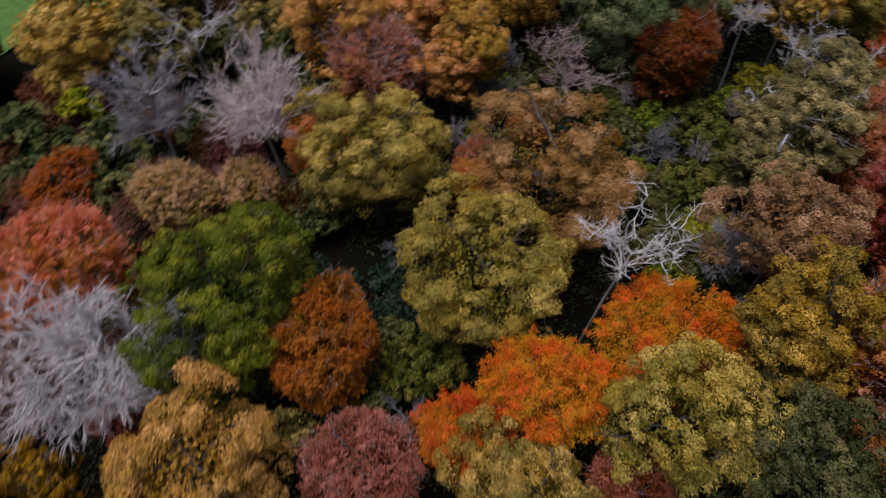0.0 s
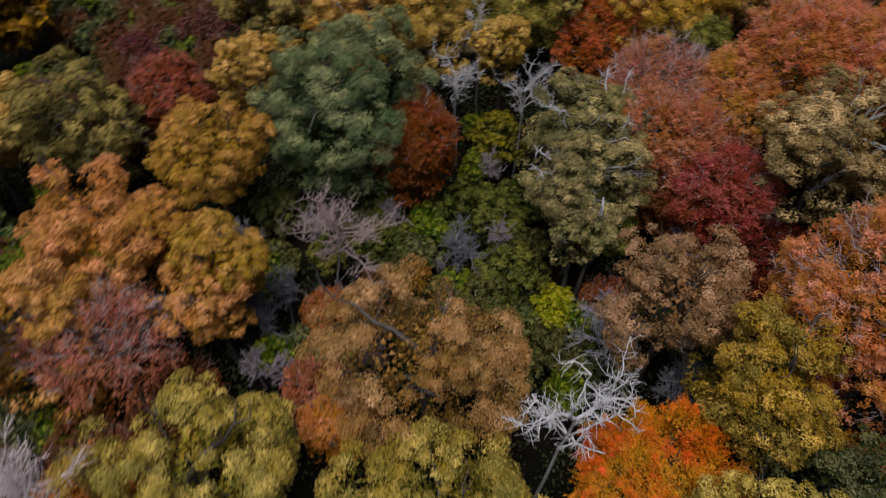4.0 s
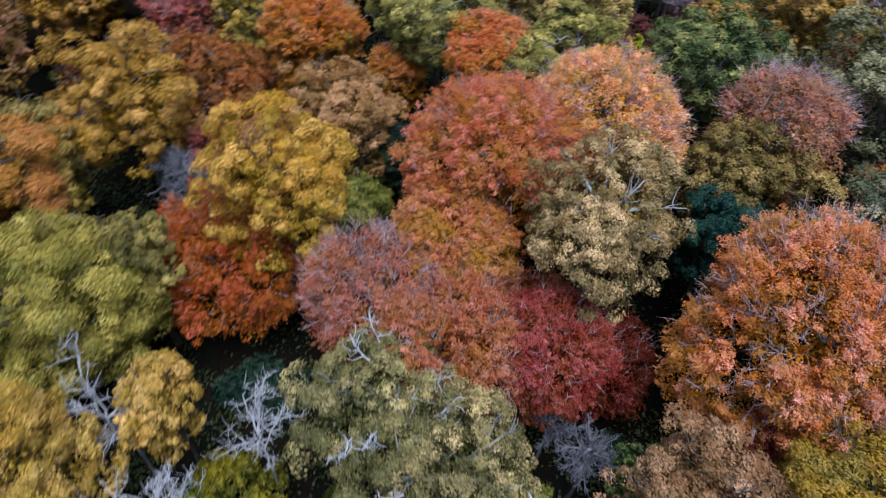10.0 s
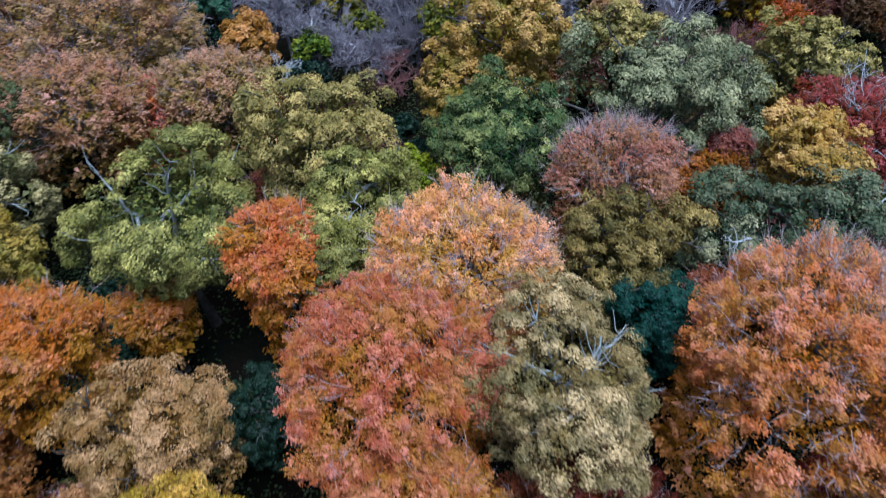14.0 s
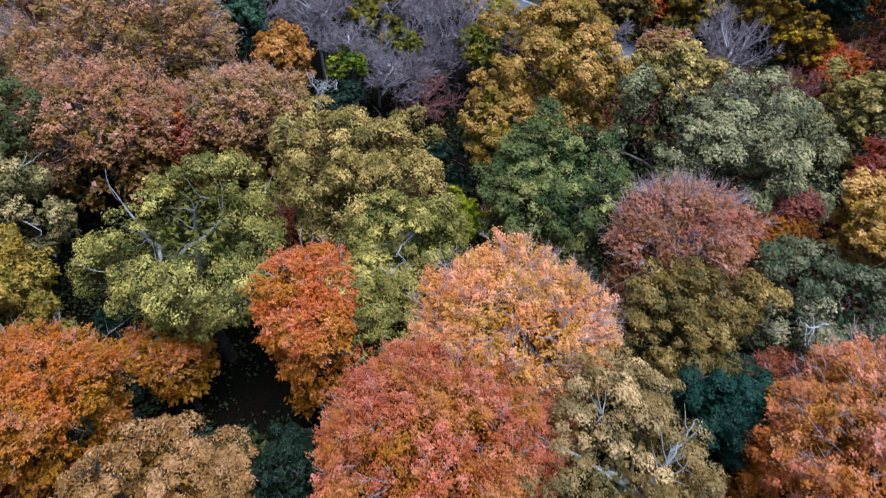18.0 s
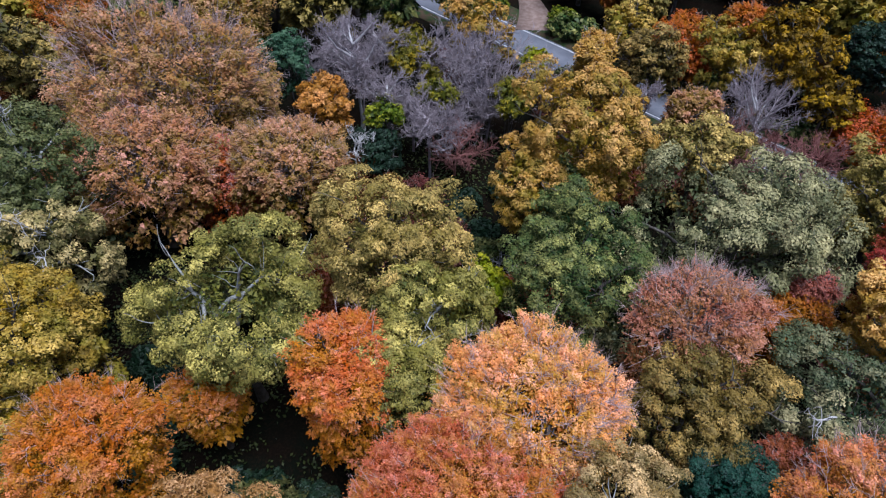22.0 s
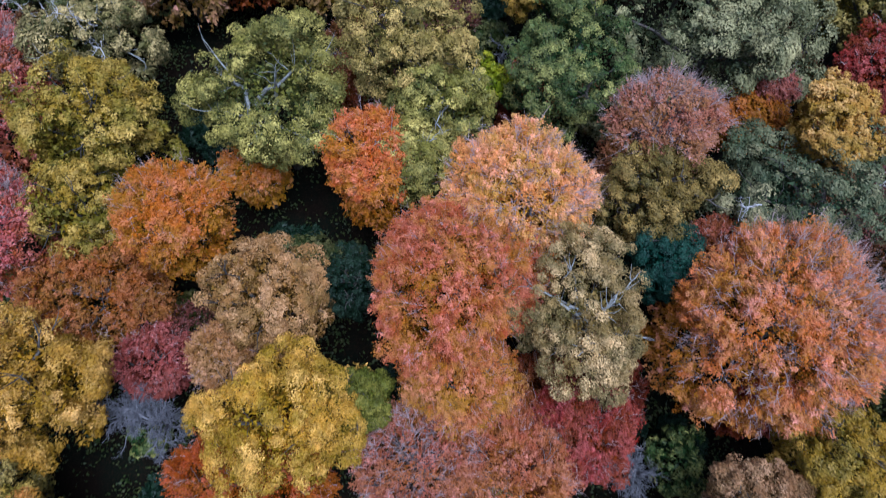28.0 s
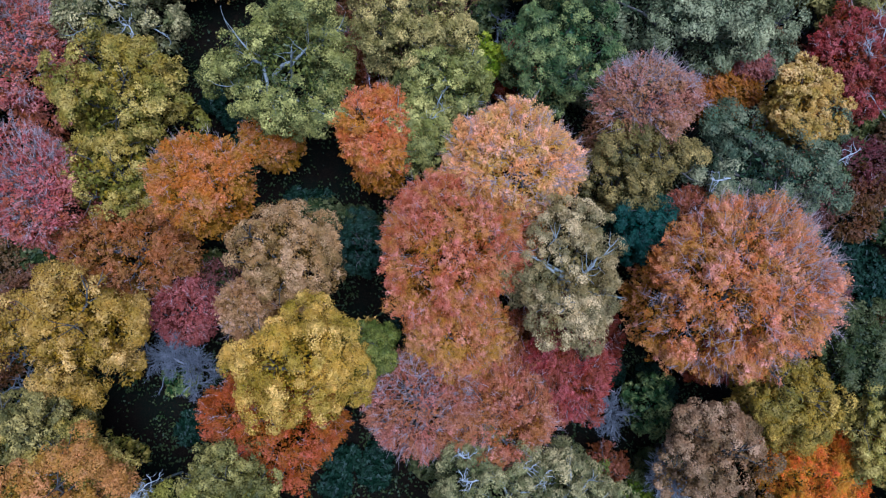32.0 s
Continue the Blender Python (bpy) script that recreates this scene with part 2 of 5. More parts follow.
LEAF["pinkthin"] = leaf_material("dusky pink", (0.38, 0.11, 0.088), (0.38, 0.14, 0.068), (0.63, 0.29, 0.245))
LEAF["duskpink"] = leaf_material("faded pink", (0.37, 0.145, 0.098), (0.34, 0.165, 0.068), (0.57, 0.3, 0.22))
LEAF["salmon"] = leaf_material("salmon", (0.38, 0.105, 0.066), (0.36, 0.135, 0.05), (0.57, 0.25, 0.19))
BARK["oak"] = bark_material("oak", (0.085, 0.07, 0.055), (0.16, 0.145, 0.12))
BARK["pale"] = bark_material("lichened", (0.30, 0.29, 0.25), (0.46, 0.46, 0.42))
BARK["beech"] = bark_material("beech", (0.16, 0.14, 0.125), (0.22, 0.19, 0.17))
BARK["twig"] = bark_material("beech twig", (0.54, 0.405, 0.36), (0.44, 0.32, 0.285))
BARK["grey"] = bark_material("grey", (0.36, 0.34, 0.345), (0.45, 0.42, 0.43))
BARK["dullgrey"] = bark_material("dull grey", (0.18, 0.175, 0.18), (0.25, 0.24, 0.245))
BARK["mauve"] = bark_material("mauve", (0.30, 0.25, 0.25), (0.38, 0.32, 0.325))
BARK["redtwig"] = bark_material("red twig", (0.36, 0.16, 0.13), (0.28, 0.13, 0.11))
BARK["palepink"] = bark_material("pale pink", (0.82, 0.70, 0.66), (0.70, 0.58, 0.55))
BARK["palewhite"] = bark_material("pale grey", (0.76, 0.72, 0.69), (0.64, 0.58, 0.56))
BARK["white"] = bark_material("bleached wood", (0.64, 0.61, 0.57), (0.48, 0.46, 0.43))
BARK["snag"] = bark_material("white wood", (0.86, 0.84, 0.79), (0.72, 0.69, 0.64))
BARK["birch"] = bark_material("birch", (0.62, 0.59, 0.56), (0.45, 0.42, 0.40))

# ---- mesh helpers ----


def unit(v):
    return v / np.maximum(np.linalg.norm(v, axis=-1, keepdims=True), 1e-9)


def quads(name, verts, faces, mat):
    """A mesh of faces with three or four corners from arrays."""
    me = bpy.data.meshes.new(name)
    verts, faces = np.asarray(verts, np.float32), np.asarray(faces, np.int32)
    me.vertices.add(len(verts))
    me.vertices.foreach_set("co", verts.ravel())
    me.loops.add(faces.size)
    me.loops.foreach_set("vertex_index", faces.ravel())
    me.polygons.add(len(faces))
    me.polygons.foreach_set("loop_start", np.arange(0, faces.size, faces.shape[1], dtype=np.int32))
    me.materials.append(mat)
    me.update(calc_edges=True)
    return me


def part(name, me, parent, label=""):
    ob = new(name, me)
    ob.parent = parent
    return tagged(ob, label) if label else ob


def tubes(lines, radii, sides):
    """Tapered tubes along many lines (n, k, 3) with radii (n, k). Returns vertices and faces."""
    n, k, _ = lines.shape
    along = unit(np.gradient(lines, axis=1))
    ref = np.where(np.abs(along[..., 2:3]) < 0.9, np.array([0, 0, 1.0]), np.array([1.0, 0, 0]))
    a = unit(np.cross(along, ref))
    b = np.cross(along, a)
    ang = np.arange(sides) * 2 * math.pi / sides
    ring = lines[:, :, None] + radii[:, :, None, None] * (np.cos(ang)[:, None] * a[:, :, None] + np.sin(ang)[:, None] * b[:, :, None])
    i = np.arange(n)[:, None, None] * k * sides
    r = np.arange(k - 1)[None, :, None] * sides
    s = np.arange(sides)[None, None, :]
    s2 = (s + 1) % sides
    faces = np.stack([i + r + s, i + r + s2, i + r + sides + s2, i + r + sides + s], -1)
    return ring.reshape(-1, 3), faces.reshape(-1, 4)


def slivers(rs, start, end, wide):
    """Fine twigs, each one long thin triangle."""
    side = unit(np.cross(end - start, rs.normal(0, 1, start.shape))) * np.asarray(wide).reshape(-1, 1)
    v = np.stack([start - side, start + side, end], 1)
    return v.reshape(-1, 3), np.arange(len(start) * 3).reshape(-1, 3)


def joined(pieces):
    verts, faces, base = [], [], 0
    for v, f in pieces:
        verts.append(v)
        faces.append(f + base)
        base += len(v)
    return np.concatenate(verts), np.concatenate(faces)


def grown(rs, start, way, length, k, wig, lift=0.0):
    """Wandering lines of k points from start along way."""
    out, p, d = [start], start, unit(way)
    for _ in range(k - 1):
        d = unit(d + rs.normal(0, wig, d.shape) + np.array([0, 0, lift]))
        p = p + d * (length / (k - 1))[:, None]
        out.append(p)
    return np.stack(out, 1)


def taper(n, k, thick, thin):
    f = np.linspace(0, 1, k)[None, :]
    return np.broadcast_to(np.asarray(thick).reshape(-1, 1) * (1 - f) + np.asarray(thin).reshape(-1, 1) * f, (n, k))


def leaves(rs, at, normal, size, point=None):
    """One small pointed leaf spray for each place; point: the way that the tips tend to."""
    n = len(at)
    normal = unit(normal)
    t = rs.normal(0, 1, (n, 3)) if point is None else rs.normal(0, 0.55, (n, 3)) + point
    b = unit(np.cross(normal, t))
    t = np.cross(b, normal)
    lo = (size * rs.uniform(0.75, 1.35, n))[:, None]
    wi = lo * rs.uniform(0.55, 0.8, n)[:, None]
    skew = rs.uniform(-0.3, 0.3, n)[:, None]
    v = np.stack([at - t * lo * 0.4 - b * wi * 0.5, at - t * lo * 0.3 + b * wi * 0.5, at + t * lo * 0.6 + b * wi * skew + normal * lo * 0.1], 1)
    return v.reshape(-1, 3), np.arange(n * 3).reshape(-1, 3)


def domed(rs, n, low=-0.45):
    """n directions spread over a crown, from a little under its waist to the top."""
    z = np.clip(1 - (1 - low) * (np.arange(n) + rs.uniform(0, 1, n)) / n, -1, 1)
    a = np.arange(n) * 2.399963 + rs.normal(0, 0.25, n)
    r = np.sqrt(1 - z * z)
    return np.stack([r * np.cos(a), r * np.sin(a), z], 1)


def hung(d, size, depth, bulge=1.1):
    """Directions to points of a crown whose lower half hangs further down than its upper half rises."""
    out = d * size
    under = d[:, 2] < 0
    flare = np.where(under, (1 - d[:, 2] ** 2) ** -0.18, 1.0)
    out[:, :2] *= np.minimum(flare, bulge)[:, None]
    out[:, 2] = np.where(under, d[:, 2] * depth, out[:, 2])
    return out


def outline(rs, lobes, deep, sharp=9.0):
    """An uneven crown outline: a function from directions to radii near 1."""
    d = unit(rs.normal(0, 1, (lobes, 3)) + np.array([0, 0, 0.3]))
    a = rs.uniform(0.3, 1.0, lobes) * deep
    def raw(w):
        return (1 - 0.55 * deep) + np.sum(a * np.exp(sharp * (w @ d.T - 1)), axis=1) * 1.15 - 0.25 * deep * np.sin(5 * w[:, 0] + 9 * a[0]) * np.cos(4 * w[:, 1])
    even = 1.0 / np.mean(raw(domed(np.random.RandomState(1), 160, -0.2)))
    return lambda w: raw(w) * even


# ---- trees ----
COUNT = [0]
# the stretch of the wood that the flight passes, coarse
NEAR = np.array([[2, 0, 50], [-10, -17, 50], [-30, -22, 48.5], [-44, -18, 48], [-55, -7, 49], [-57.5, -1, 49]])


def leaf_size(x, y, top):
    """Leaf sprays are built finer along the flight and coarser far off."""
    return float(np.clip(0.0037 * np.linalg.norm(NEAR - np.array([x, y, top]), axis=1).min(), 0.125, 0.36))


def rooted(name, x, y, yaw, label, category, group):
    ob = new(name)
    ob.empty_display_size = 0.5
    ob.matrix_world = pose(x, y, 0, 0, 0, yaw)
    COUNT[0] += 1
    return tagged(ob, label, category, group), np.random.RandomState(1000 + COUNT[0])


def timber(rs, root, size, mid, env, bark, limbs, bare=0.84, rough=0.16):
    """Trunk and limbs of a leafy tree; size: half widths of its crown; mid: the crown's middle height."""
    thick = 0.035 * size[0] + 0.08
    base = np.zeros((1, 3))
    trunk_len = mid + 0.15 * size[2]
    line = grown(rs, base, np.array([[0, 0, 1.0]]), np.array([trunk_len]), 8, 0.05, 0.2)
    f = np.linspace(0, 1, 8)
    rad = (thick * (1.25 - 0.85 * f + 0.45 * np.exp(-14 * f)))[None, :]
    part("trunk", quads("trunk", *tubes(line, rad, 8), BARK["oak"]), root)
    way = domed(rs, limbs, -0.05)
    way = way[rs.permutation(limbs)]
    for i in range(limbs):
        d = way[i:i + 1]
        tip = np.array([[0, 0, mid]]) + d * size * env(d)[:, None] * bare
        start = line[0, [int(rs.randint(4, 8))]]
        span = tip - start
        n = np.linalg.norm(span, axis=1)
        main = start[:, None] + span[:, None] * np.linspace(0, 1, 6)[None, :, None]
        main[:, 1:-1] += rs.normal(0, rough * 0.35 * n[0] ** 0.5, (1, 4, 3))
        main[:, 1:-1, 2] += 0.08 * n[0]
        pieces = [tubes(main, taper(1, 6, thick * 0.75, 0.03), 5)]
        k = 7
        at = main[0, rs.randint(2, 6, k)]
        off = grown(rs, at, np.repeat(unit(span), k, 0) + rs.normal(0, 0.7, (k, 3)) + np.array([0, 0, 0.35]), rs.uniform(0.18, 0.36, k) * size[0] + 0.3, 5, 0.25, 0.08)
        pieces.append(tubes(off, taper(k, 5, 0.055, 0.014), 3))
        part("limb", quads("limb", *joined(pieces), bark), root)


def dead_branch(rs, root, at, way, span, mat, name="dead_branch", thick=0.07):
    line = grown(rs, at, way, np.array([span]), 7, 0.28, 0.05)
    pieces = [tubes(line, taper(1, 7, thick, 0.03), 5)]
    k = 9
    off = grown(rs, line[0, rs.randint(2, 7, k)], np.repeat(unit(way), k, 0) * 0.5 + rs.normal(0, 0.7, (k, 3)), rs.uniform(0.2, 0.5, k) * span, 5, 0.35, 0.05)
    pieces.append(tubes(off, taper(k, 5, thick * 0.5, 0.015), 4))
    m = 22
    end = grown(rs, off[rs.randint(0, k, m), rs.randint(2, 5, m)], rs.normal(0, 1, (m, 3)), rs.uniform(0.12, 0.25, m) * span, 3, 0.3, 0.05)
    pieces.append(tubes(end, taper(m, 3, 0.02, 0.008), 3))
    part(name, quads(name, *joined(pieces), mat), root, "bleached bare branch")


def clumped(rs, size, env, leaf, lump, fill=1.0, low=-0.4, depth=0.0, sprays=0.0, worn=None):
    """Foliage as of oaks: boughs that bulge out of the crown, each a heap of leafy clumps; with sprays, as of beeches: pointed sprays in place of
    round clumps. worn: a function from directions to the share of leaves that have fallen. Returns vertices, faces and how outermost each leaf is."""
    depth = depth or size[2]
    area = size[0] * (size[1] + 0.35 * (depth - size[2]))
    n = max(6, int((2.3 if sprays else 1.75) * (1 - low) * area / lump ** 2))
    d = domed(rs, n, low)
    if not sprays:
        # here and there a bough is missing, and the limbs show
        d = d[(rs.uniform(0, 1, n) < 0.9) | (d[:, 2] < -0.2)]
        n = len(d)
    rb = lump * (rs.uniform(0.8, 1.2, n) if sprays else rs.uniform(0.65, 1.35, n))
    centre = hung(d, size, depth) * (env(d) * (rs.uniform(0.92, 1.0, n) if sprays else rs.uniform(0.84, 1.03, n)) * (1 - 1.1 * lump / size[:2].max()))[:, None]
    # clumps on each bough
    per = np.maximum(4, rs.normal(min(12, 4 + 20 * sprays) if sprays else 9.5 * fill, 1.5, n)).astype(int)
    own = np.repeat(np.arange(n), per)
    out = unit(unit(centre) + np.array([0, 0, 0.25]))
    w = unit(rs.normal(0, 0.72, (len(own), 3)) + out[own])
    flat = np.array([1.1, 1.1, 0.8])
    c = rb[own] * (rs.uniform(0.25, 0.4, len(own)) if sprays else rs.uniform(0.3, 0.5, len(own)))
    at = centre[own] + w * flat * (rb[own] * rs.uniform(0.62, 0.98, len(own)))[:, None]
    under = d[own, 2] < -0.35
    grow = np.where(under, 2.0, 1.0)
    each = np.maximum(5, (5.0 * sprays or 8.2) * c ** 2 / (leaf * grow) ** 2 * (1 - worn(unit(at)) if worn else 1)).astype(int)
    of = np.repeat(np.arange(len(own)), each)
    q = unit(rs.normal(0, 0.8, (len(of), 3)) + w[of] + np.array([0, 0, 0.35]))
    knob = 0.86 + 0.2 * np.sin(6.5 * q[:, 0] + of) * np.sin(6.5 * q[:, 1] + 2.3 * of) * np.cos(5.5 * q[:, 2] + 0.7 * of)
    deep = rs.uniform(0, 1, len(of)) ** 2.2
    pos = at[of] + q * flat * (c[of] * knob * (1.06 - 0.5 * deep))[:, None]
    # outer and upward leaves score high; leaf_material paints them paler, as lit tips
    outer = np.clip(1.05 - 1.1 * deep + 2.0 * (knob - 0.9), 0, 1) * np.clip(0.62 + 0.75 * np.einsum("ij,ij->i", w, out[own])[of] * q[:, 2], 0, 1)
    point = q + 0.4 * w[of]
    if sprays:
        axis = (unit(w + np.array([0, 0, 0.3])) * np.where(rs.uniform(0, 1, len(own)) < 0.22, 1.75, 1.0)[:, None])[of]
        run = rs.uniform(0, 1, len(of)) ** 0.8
        pos = at[of] + (axis * (1.9 * run - 0.7)[:, None] + rs.normal(0, 0.72, q.shape) * (1.2 - run)[:, None]) * c[of][:, None]
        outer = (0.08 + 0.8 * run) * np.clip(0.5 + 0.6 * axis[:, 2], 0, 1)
        q, point = 0.5 * axis + np.array([0, 0, 0.6]) + rs.normal(0, 0.15, q.shape), axis
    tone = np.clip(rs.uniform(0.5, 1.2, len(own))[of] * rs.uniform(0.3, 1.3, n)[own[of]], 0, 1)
    v1, f1 = leaves(rs, pos, q + np.array([0, 0, 0.25]) + rs.normal(0, 0.3, q.shape), leaf * grow[of], point)
    # coarse leaves inside, which close the boughs and the crown
    k = int(26 * min(1.0, sprays or 1.0))
    q = unit(rs.normal(0, 0.8, (n * k, 3)) + np.repeat(out, k, 0))
    wide = np.repeat(rb, k)
    pos2 = np.repeat(centre, k, 0) + q * flat * (wide * rs.uniform(0.3, 0.7, n * k))[:, None]
    v2, f2 = leaves(rs, pos2, q + rs.normal(0, 0.45, q.shape), np.full(n * k, 2.2 * leaf))
    m = int(30 * area * min(1.0, sprays or 1.0))
    q = domed(rs, m, low)
    v3, f3 = leaves(rs, hung(q, size, depth) * (env(q) * rs.uniform(0.35, 0.66, m))[:, None], q + rs.normal(0, 0.5, q.shape), np.full(m, 0.36))
    v, f = joined([(v1, f1), (v2, f2), (v3, f3)])
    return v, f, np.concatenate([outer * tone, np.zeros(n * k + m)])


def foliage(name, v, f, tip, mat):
    """A crown's mesh; tip: autumn tint and painted top light on each leaf, from none on the inner leaves to most on the
    outermost.
    """
    me = quads(name, v, f, mat)
    # height weight, 1 at the crown's foot, for the darker painted lower leaves
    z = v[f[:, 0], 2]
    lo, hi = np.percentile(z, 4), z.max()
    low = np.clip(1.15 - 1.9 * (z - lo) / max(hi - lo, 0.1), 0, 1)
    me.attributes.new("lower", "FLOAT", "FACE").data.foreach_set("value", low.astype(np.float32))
    me.attributes.new("turned_lit", "FLOAT", "FACE").data.foreach_set("value", tip.astype(np.float32))
    return me


def oak(x, y, r, r2, h, top, yaw, colour, label, kind="oak_tree", category="oak tree", bark="oak", fine=1.0, fill=1.0, dead=0, limbs=6, deep=0.46, low=-0.8, skirt=1.7):
    root, rs = rooted(kind, x, y, yaw, label, category, "broadleaved trees of the wood")
    size, mid = np.array([r, r2, h]), top - h
    env = outline(rs, 9, deep)
    timber(rs, root, size, mid, env, BARK[bark], limbs, 0.9 if bark == "pale" else 0.8)
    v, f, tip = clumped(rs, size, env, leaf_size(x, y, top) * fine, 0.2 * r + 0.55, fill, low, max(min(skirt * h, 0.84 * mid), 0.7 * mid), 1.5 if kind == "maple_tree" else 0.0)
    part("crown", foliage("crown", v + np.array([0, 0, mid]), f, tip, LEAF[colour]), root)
    for _ in range(dead):
        w = unit(rs.normal(0, 1, (1, 3)) * np.array([1, 1, 0.25]) + np.array([0, 0, 0.8]))
        dead_branch(rs, root, np.array([[0, 0, mid]]) + w * size * 0.75, w, (0.38 * r + 0.8) * (1.0 if dead > 2 else 0.6), BARK["white"])
    return root


def beech(x, y, r, r2, h, top, yaw, colour, label, leafy=1.0, twigs=1.0, kind="beech_tree", category="beech tree", deep=0.2, grey="twig", limbs=5, thin=None):
    root, rs = rooted(kind, x, y, yaw, label, category, "broadleaved trees of the wood")
    size, mid = np.array([r, r2, h]), top - h
    env = outline(rs, 14, deep, 14.0)
    timber(rs, root, size, mid, env, BARK["beech"], limbs, 0.72)
    far = 1.0 + max(0.0, (y - 40) / 60)
    depth = 0.86 * mid
    n = int(15 * r * (r2 + 0.4 * (depth - h)) / far) + 26
    d = domed(rs, n, -0.8)
    e = env(d)
    inner = hung(unit(d + rs.normal(0, 0.12, d.shape)), size, depth) * (e * rs.uniform(0.62, 0.82, n))[:, None]
    tip = hung(d, size, depth) * (e * rs.uniform(0.86, 1.08, n))[:, None] + np.array([0, 0, 0.3])
    turn = radians((thin or 0) - yaw)

    def fallen(w):
        # thin: the side, as a compass way in the plan, that has lost most of its leaves
        return np.clip(1.2 * (w[:, 0] * math.cos(turn) + w[:, 1] * math.sin(turn)) + 0.5 * w[:, 2] - 0.4 + rs.normal(0, 0.2, len(w)), 0, 0.38)

    worn = fallen(d) if thin else 0.0
    v, f, turned_lit = clumped(rs, size, env, 0.85 * leaf_size(x, y, top), 0.11 * r + 0.45, 1.0, -0.8, depth, leafy, fallen if thin else None)
    part("crown", foliage("crown", v + np.array([0, 0, mid]), f, turned_lit, LEAF[colour]), root)
    keep = (rs.uniform(0, 1, n) < 0.34 * twigs + 1.4 * worn) & (d[:, 2] > -0.2)
    a, b = inner[keep] * 0.6 + tip[keep] * 0.4, tip[keep] * 0.98 + np.array([0, 0, 0.1])
    lines = grown(rs, a, b - a, np.linalg.norm(b - a, axis=1) * 1.1, 4, 0.22, 0.03)
    k, wide = (13, 1.5) if thin else (6, 1.0)
    pieces = [slivers(rs, lines[:, 0], lines[:, 2], np.full(len(a), 0.017 * wide * far)), slivers(rs, lines[:, 1], lines[:, 3], np.full(len(a), 0.013 * wide * far))]
    side = np.repeat(lines[:, 1], k, 0) + np.repeat(lines[:, 3] - lines[:, 1], k, 0) * rs.uniform(0, 1, (len(a) * k, 1))
    ends = side + (unit(np.repeat(b - a, k, 0)) + rs.normal(0, 0.6, side.shape) + np.array([0, 0, 0.25])) * rs.uniform(0.25, 0.7, (len(side), 1))
    pieces.append(slivers(rs, side, ends, np.full(len(side), 0.011 * wide * far)))
    if (leafy < 0.5 or twigs > 2) and limbs > 4:
        # bare limbs that fan out through the thin crown
        w = domed(rs, 34, 0.05)
        ends = w * size * (env(w) * rs.uniform(0.8, 1.0, 34))[:, None]
        root_at = np.array([[0, 0, -0.55 * h]]) + ends * np.array([0.12, 0.12, 0.1])
        fan = grown(rs, root_at, ends - root_at, np.linalg.norm(ends - root_at, axis=1), 7, 0.1, 0.03)
        forks = grown(rs, fan[rs.randint(0, 34, 150), rs.randint(3, 6, 150)], unit(w[rs.randint(0, 34, 150)]) + rs.normal(0, 0.35, (150, 3)), rs.uniform(0.25, 0.5, 150) * r, 4, 0.15, 0.05)
        bv, bf = joined([tubes(fan, taper(34, 7, 0.075, 0.02), 4), tubes(forks, taper(150, 4, 0.032, 0.012), 3)])
        part("branch_mass", quads("branch_mass", bv + np.array([0, 0, mid]), bf, BARK["twig"]), root, "pale grey bare limbs fanning out")["kind"] = "stuff"
    v, f = joined(pieces)
    part("twig_mass", quads("twig_mass", v + np.array([0, 0, mid]), f, BARK[grey]), root, "fine grey leafless twigs")["kind"] = "stuff"
    return root


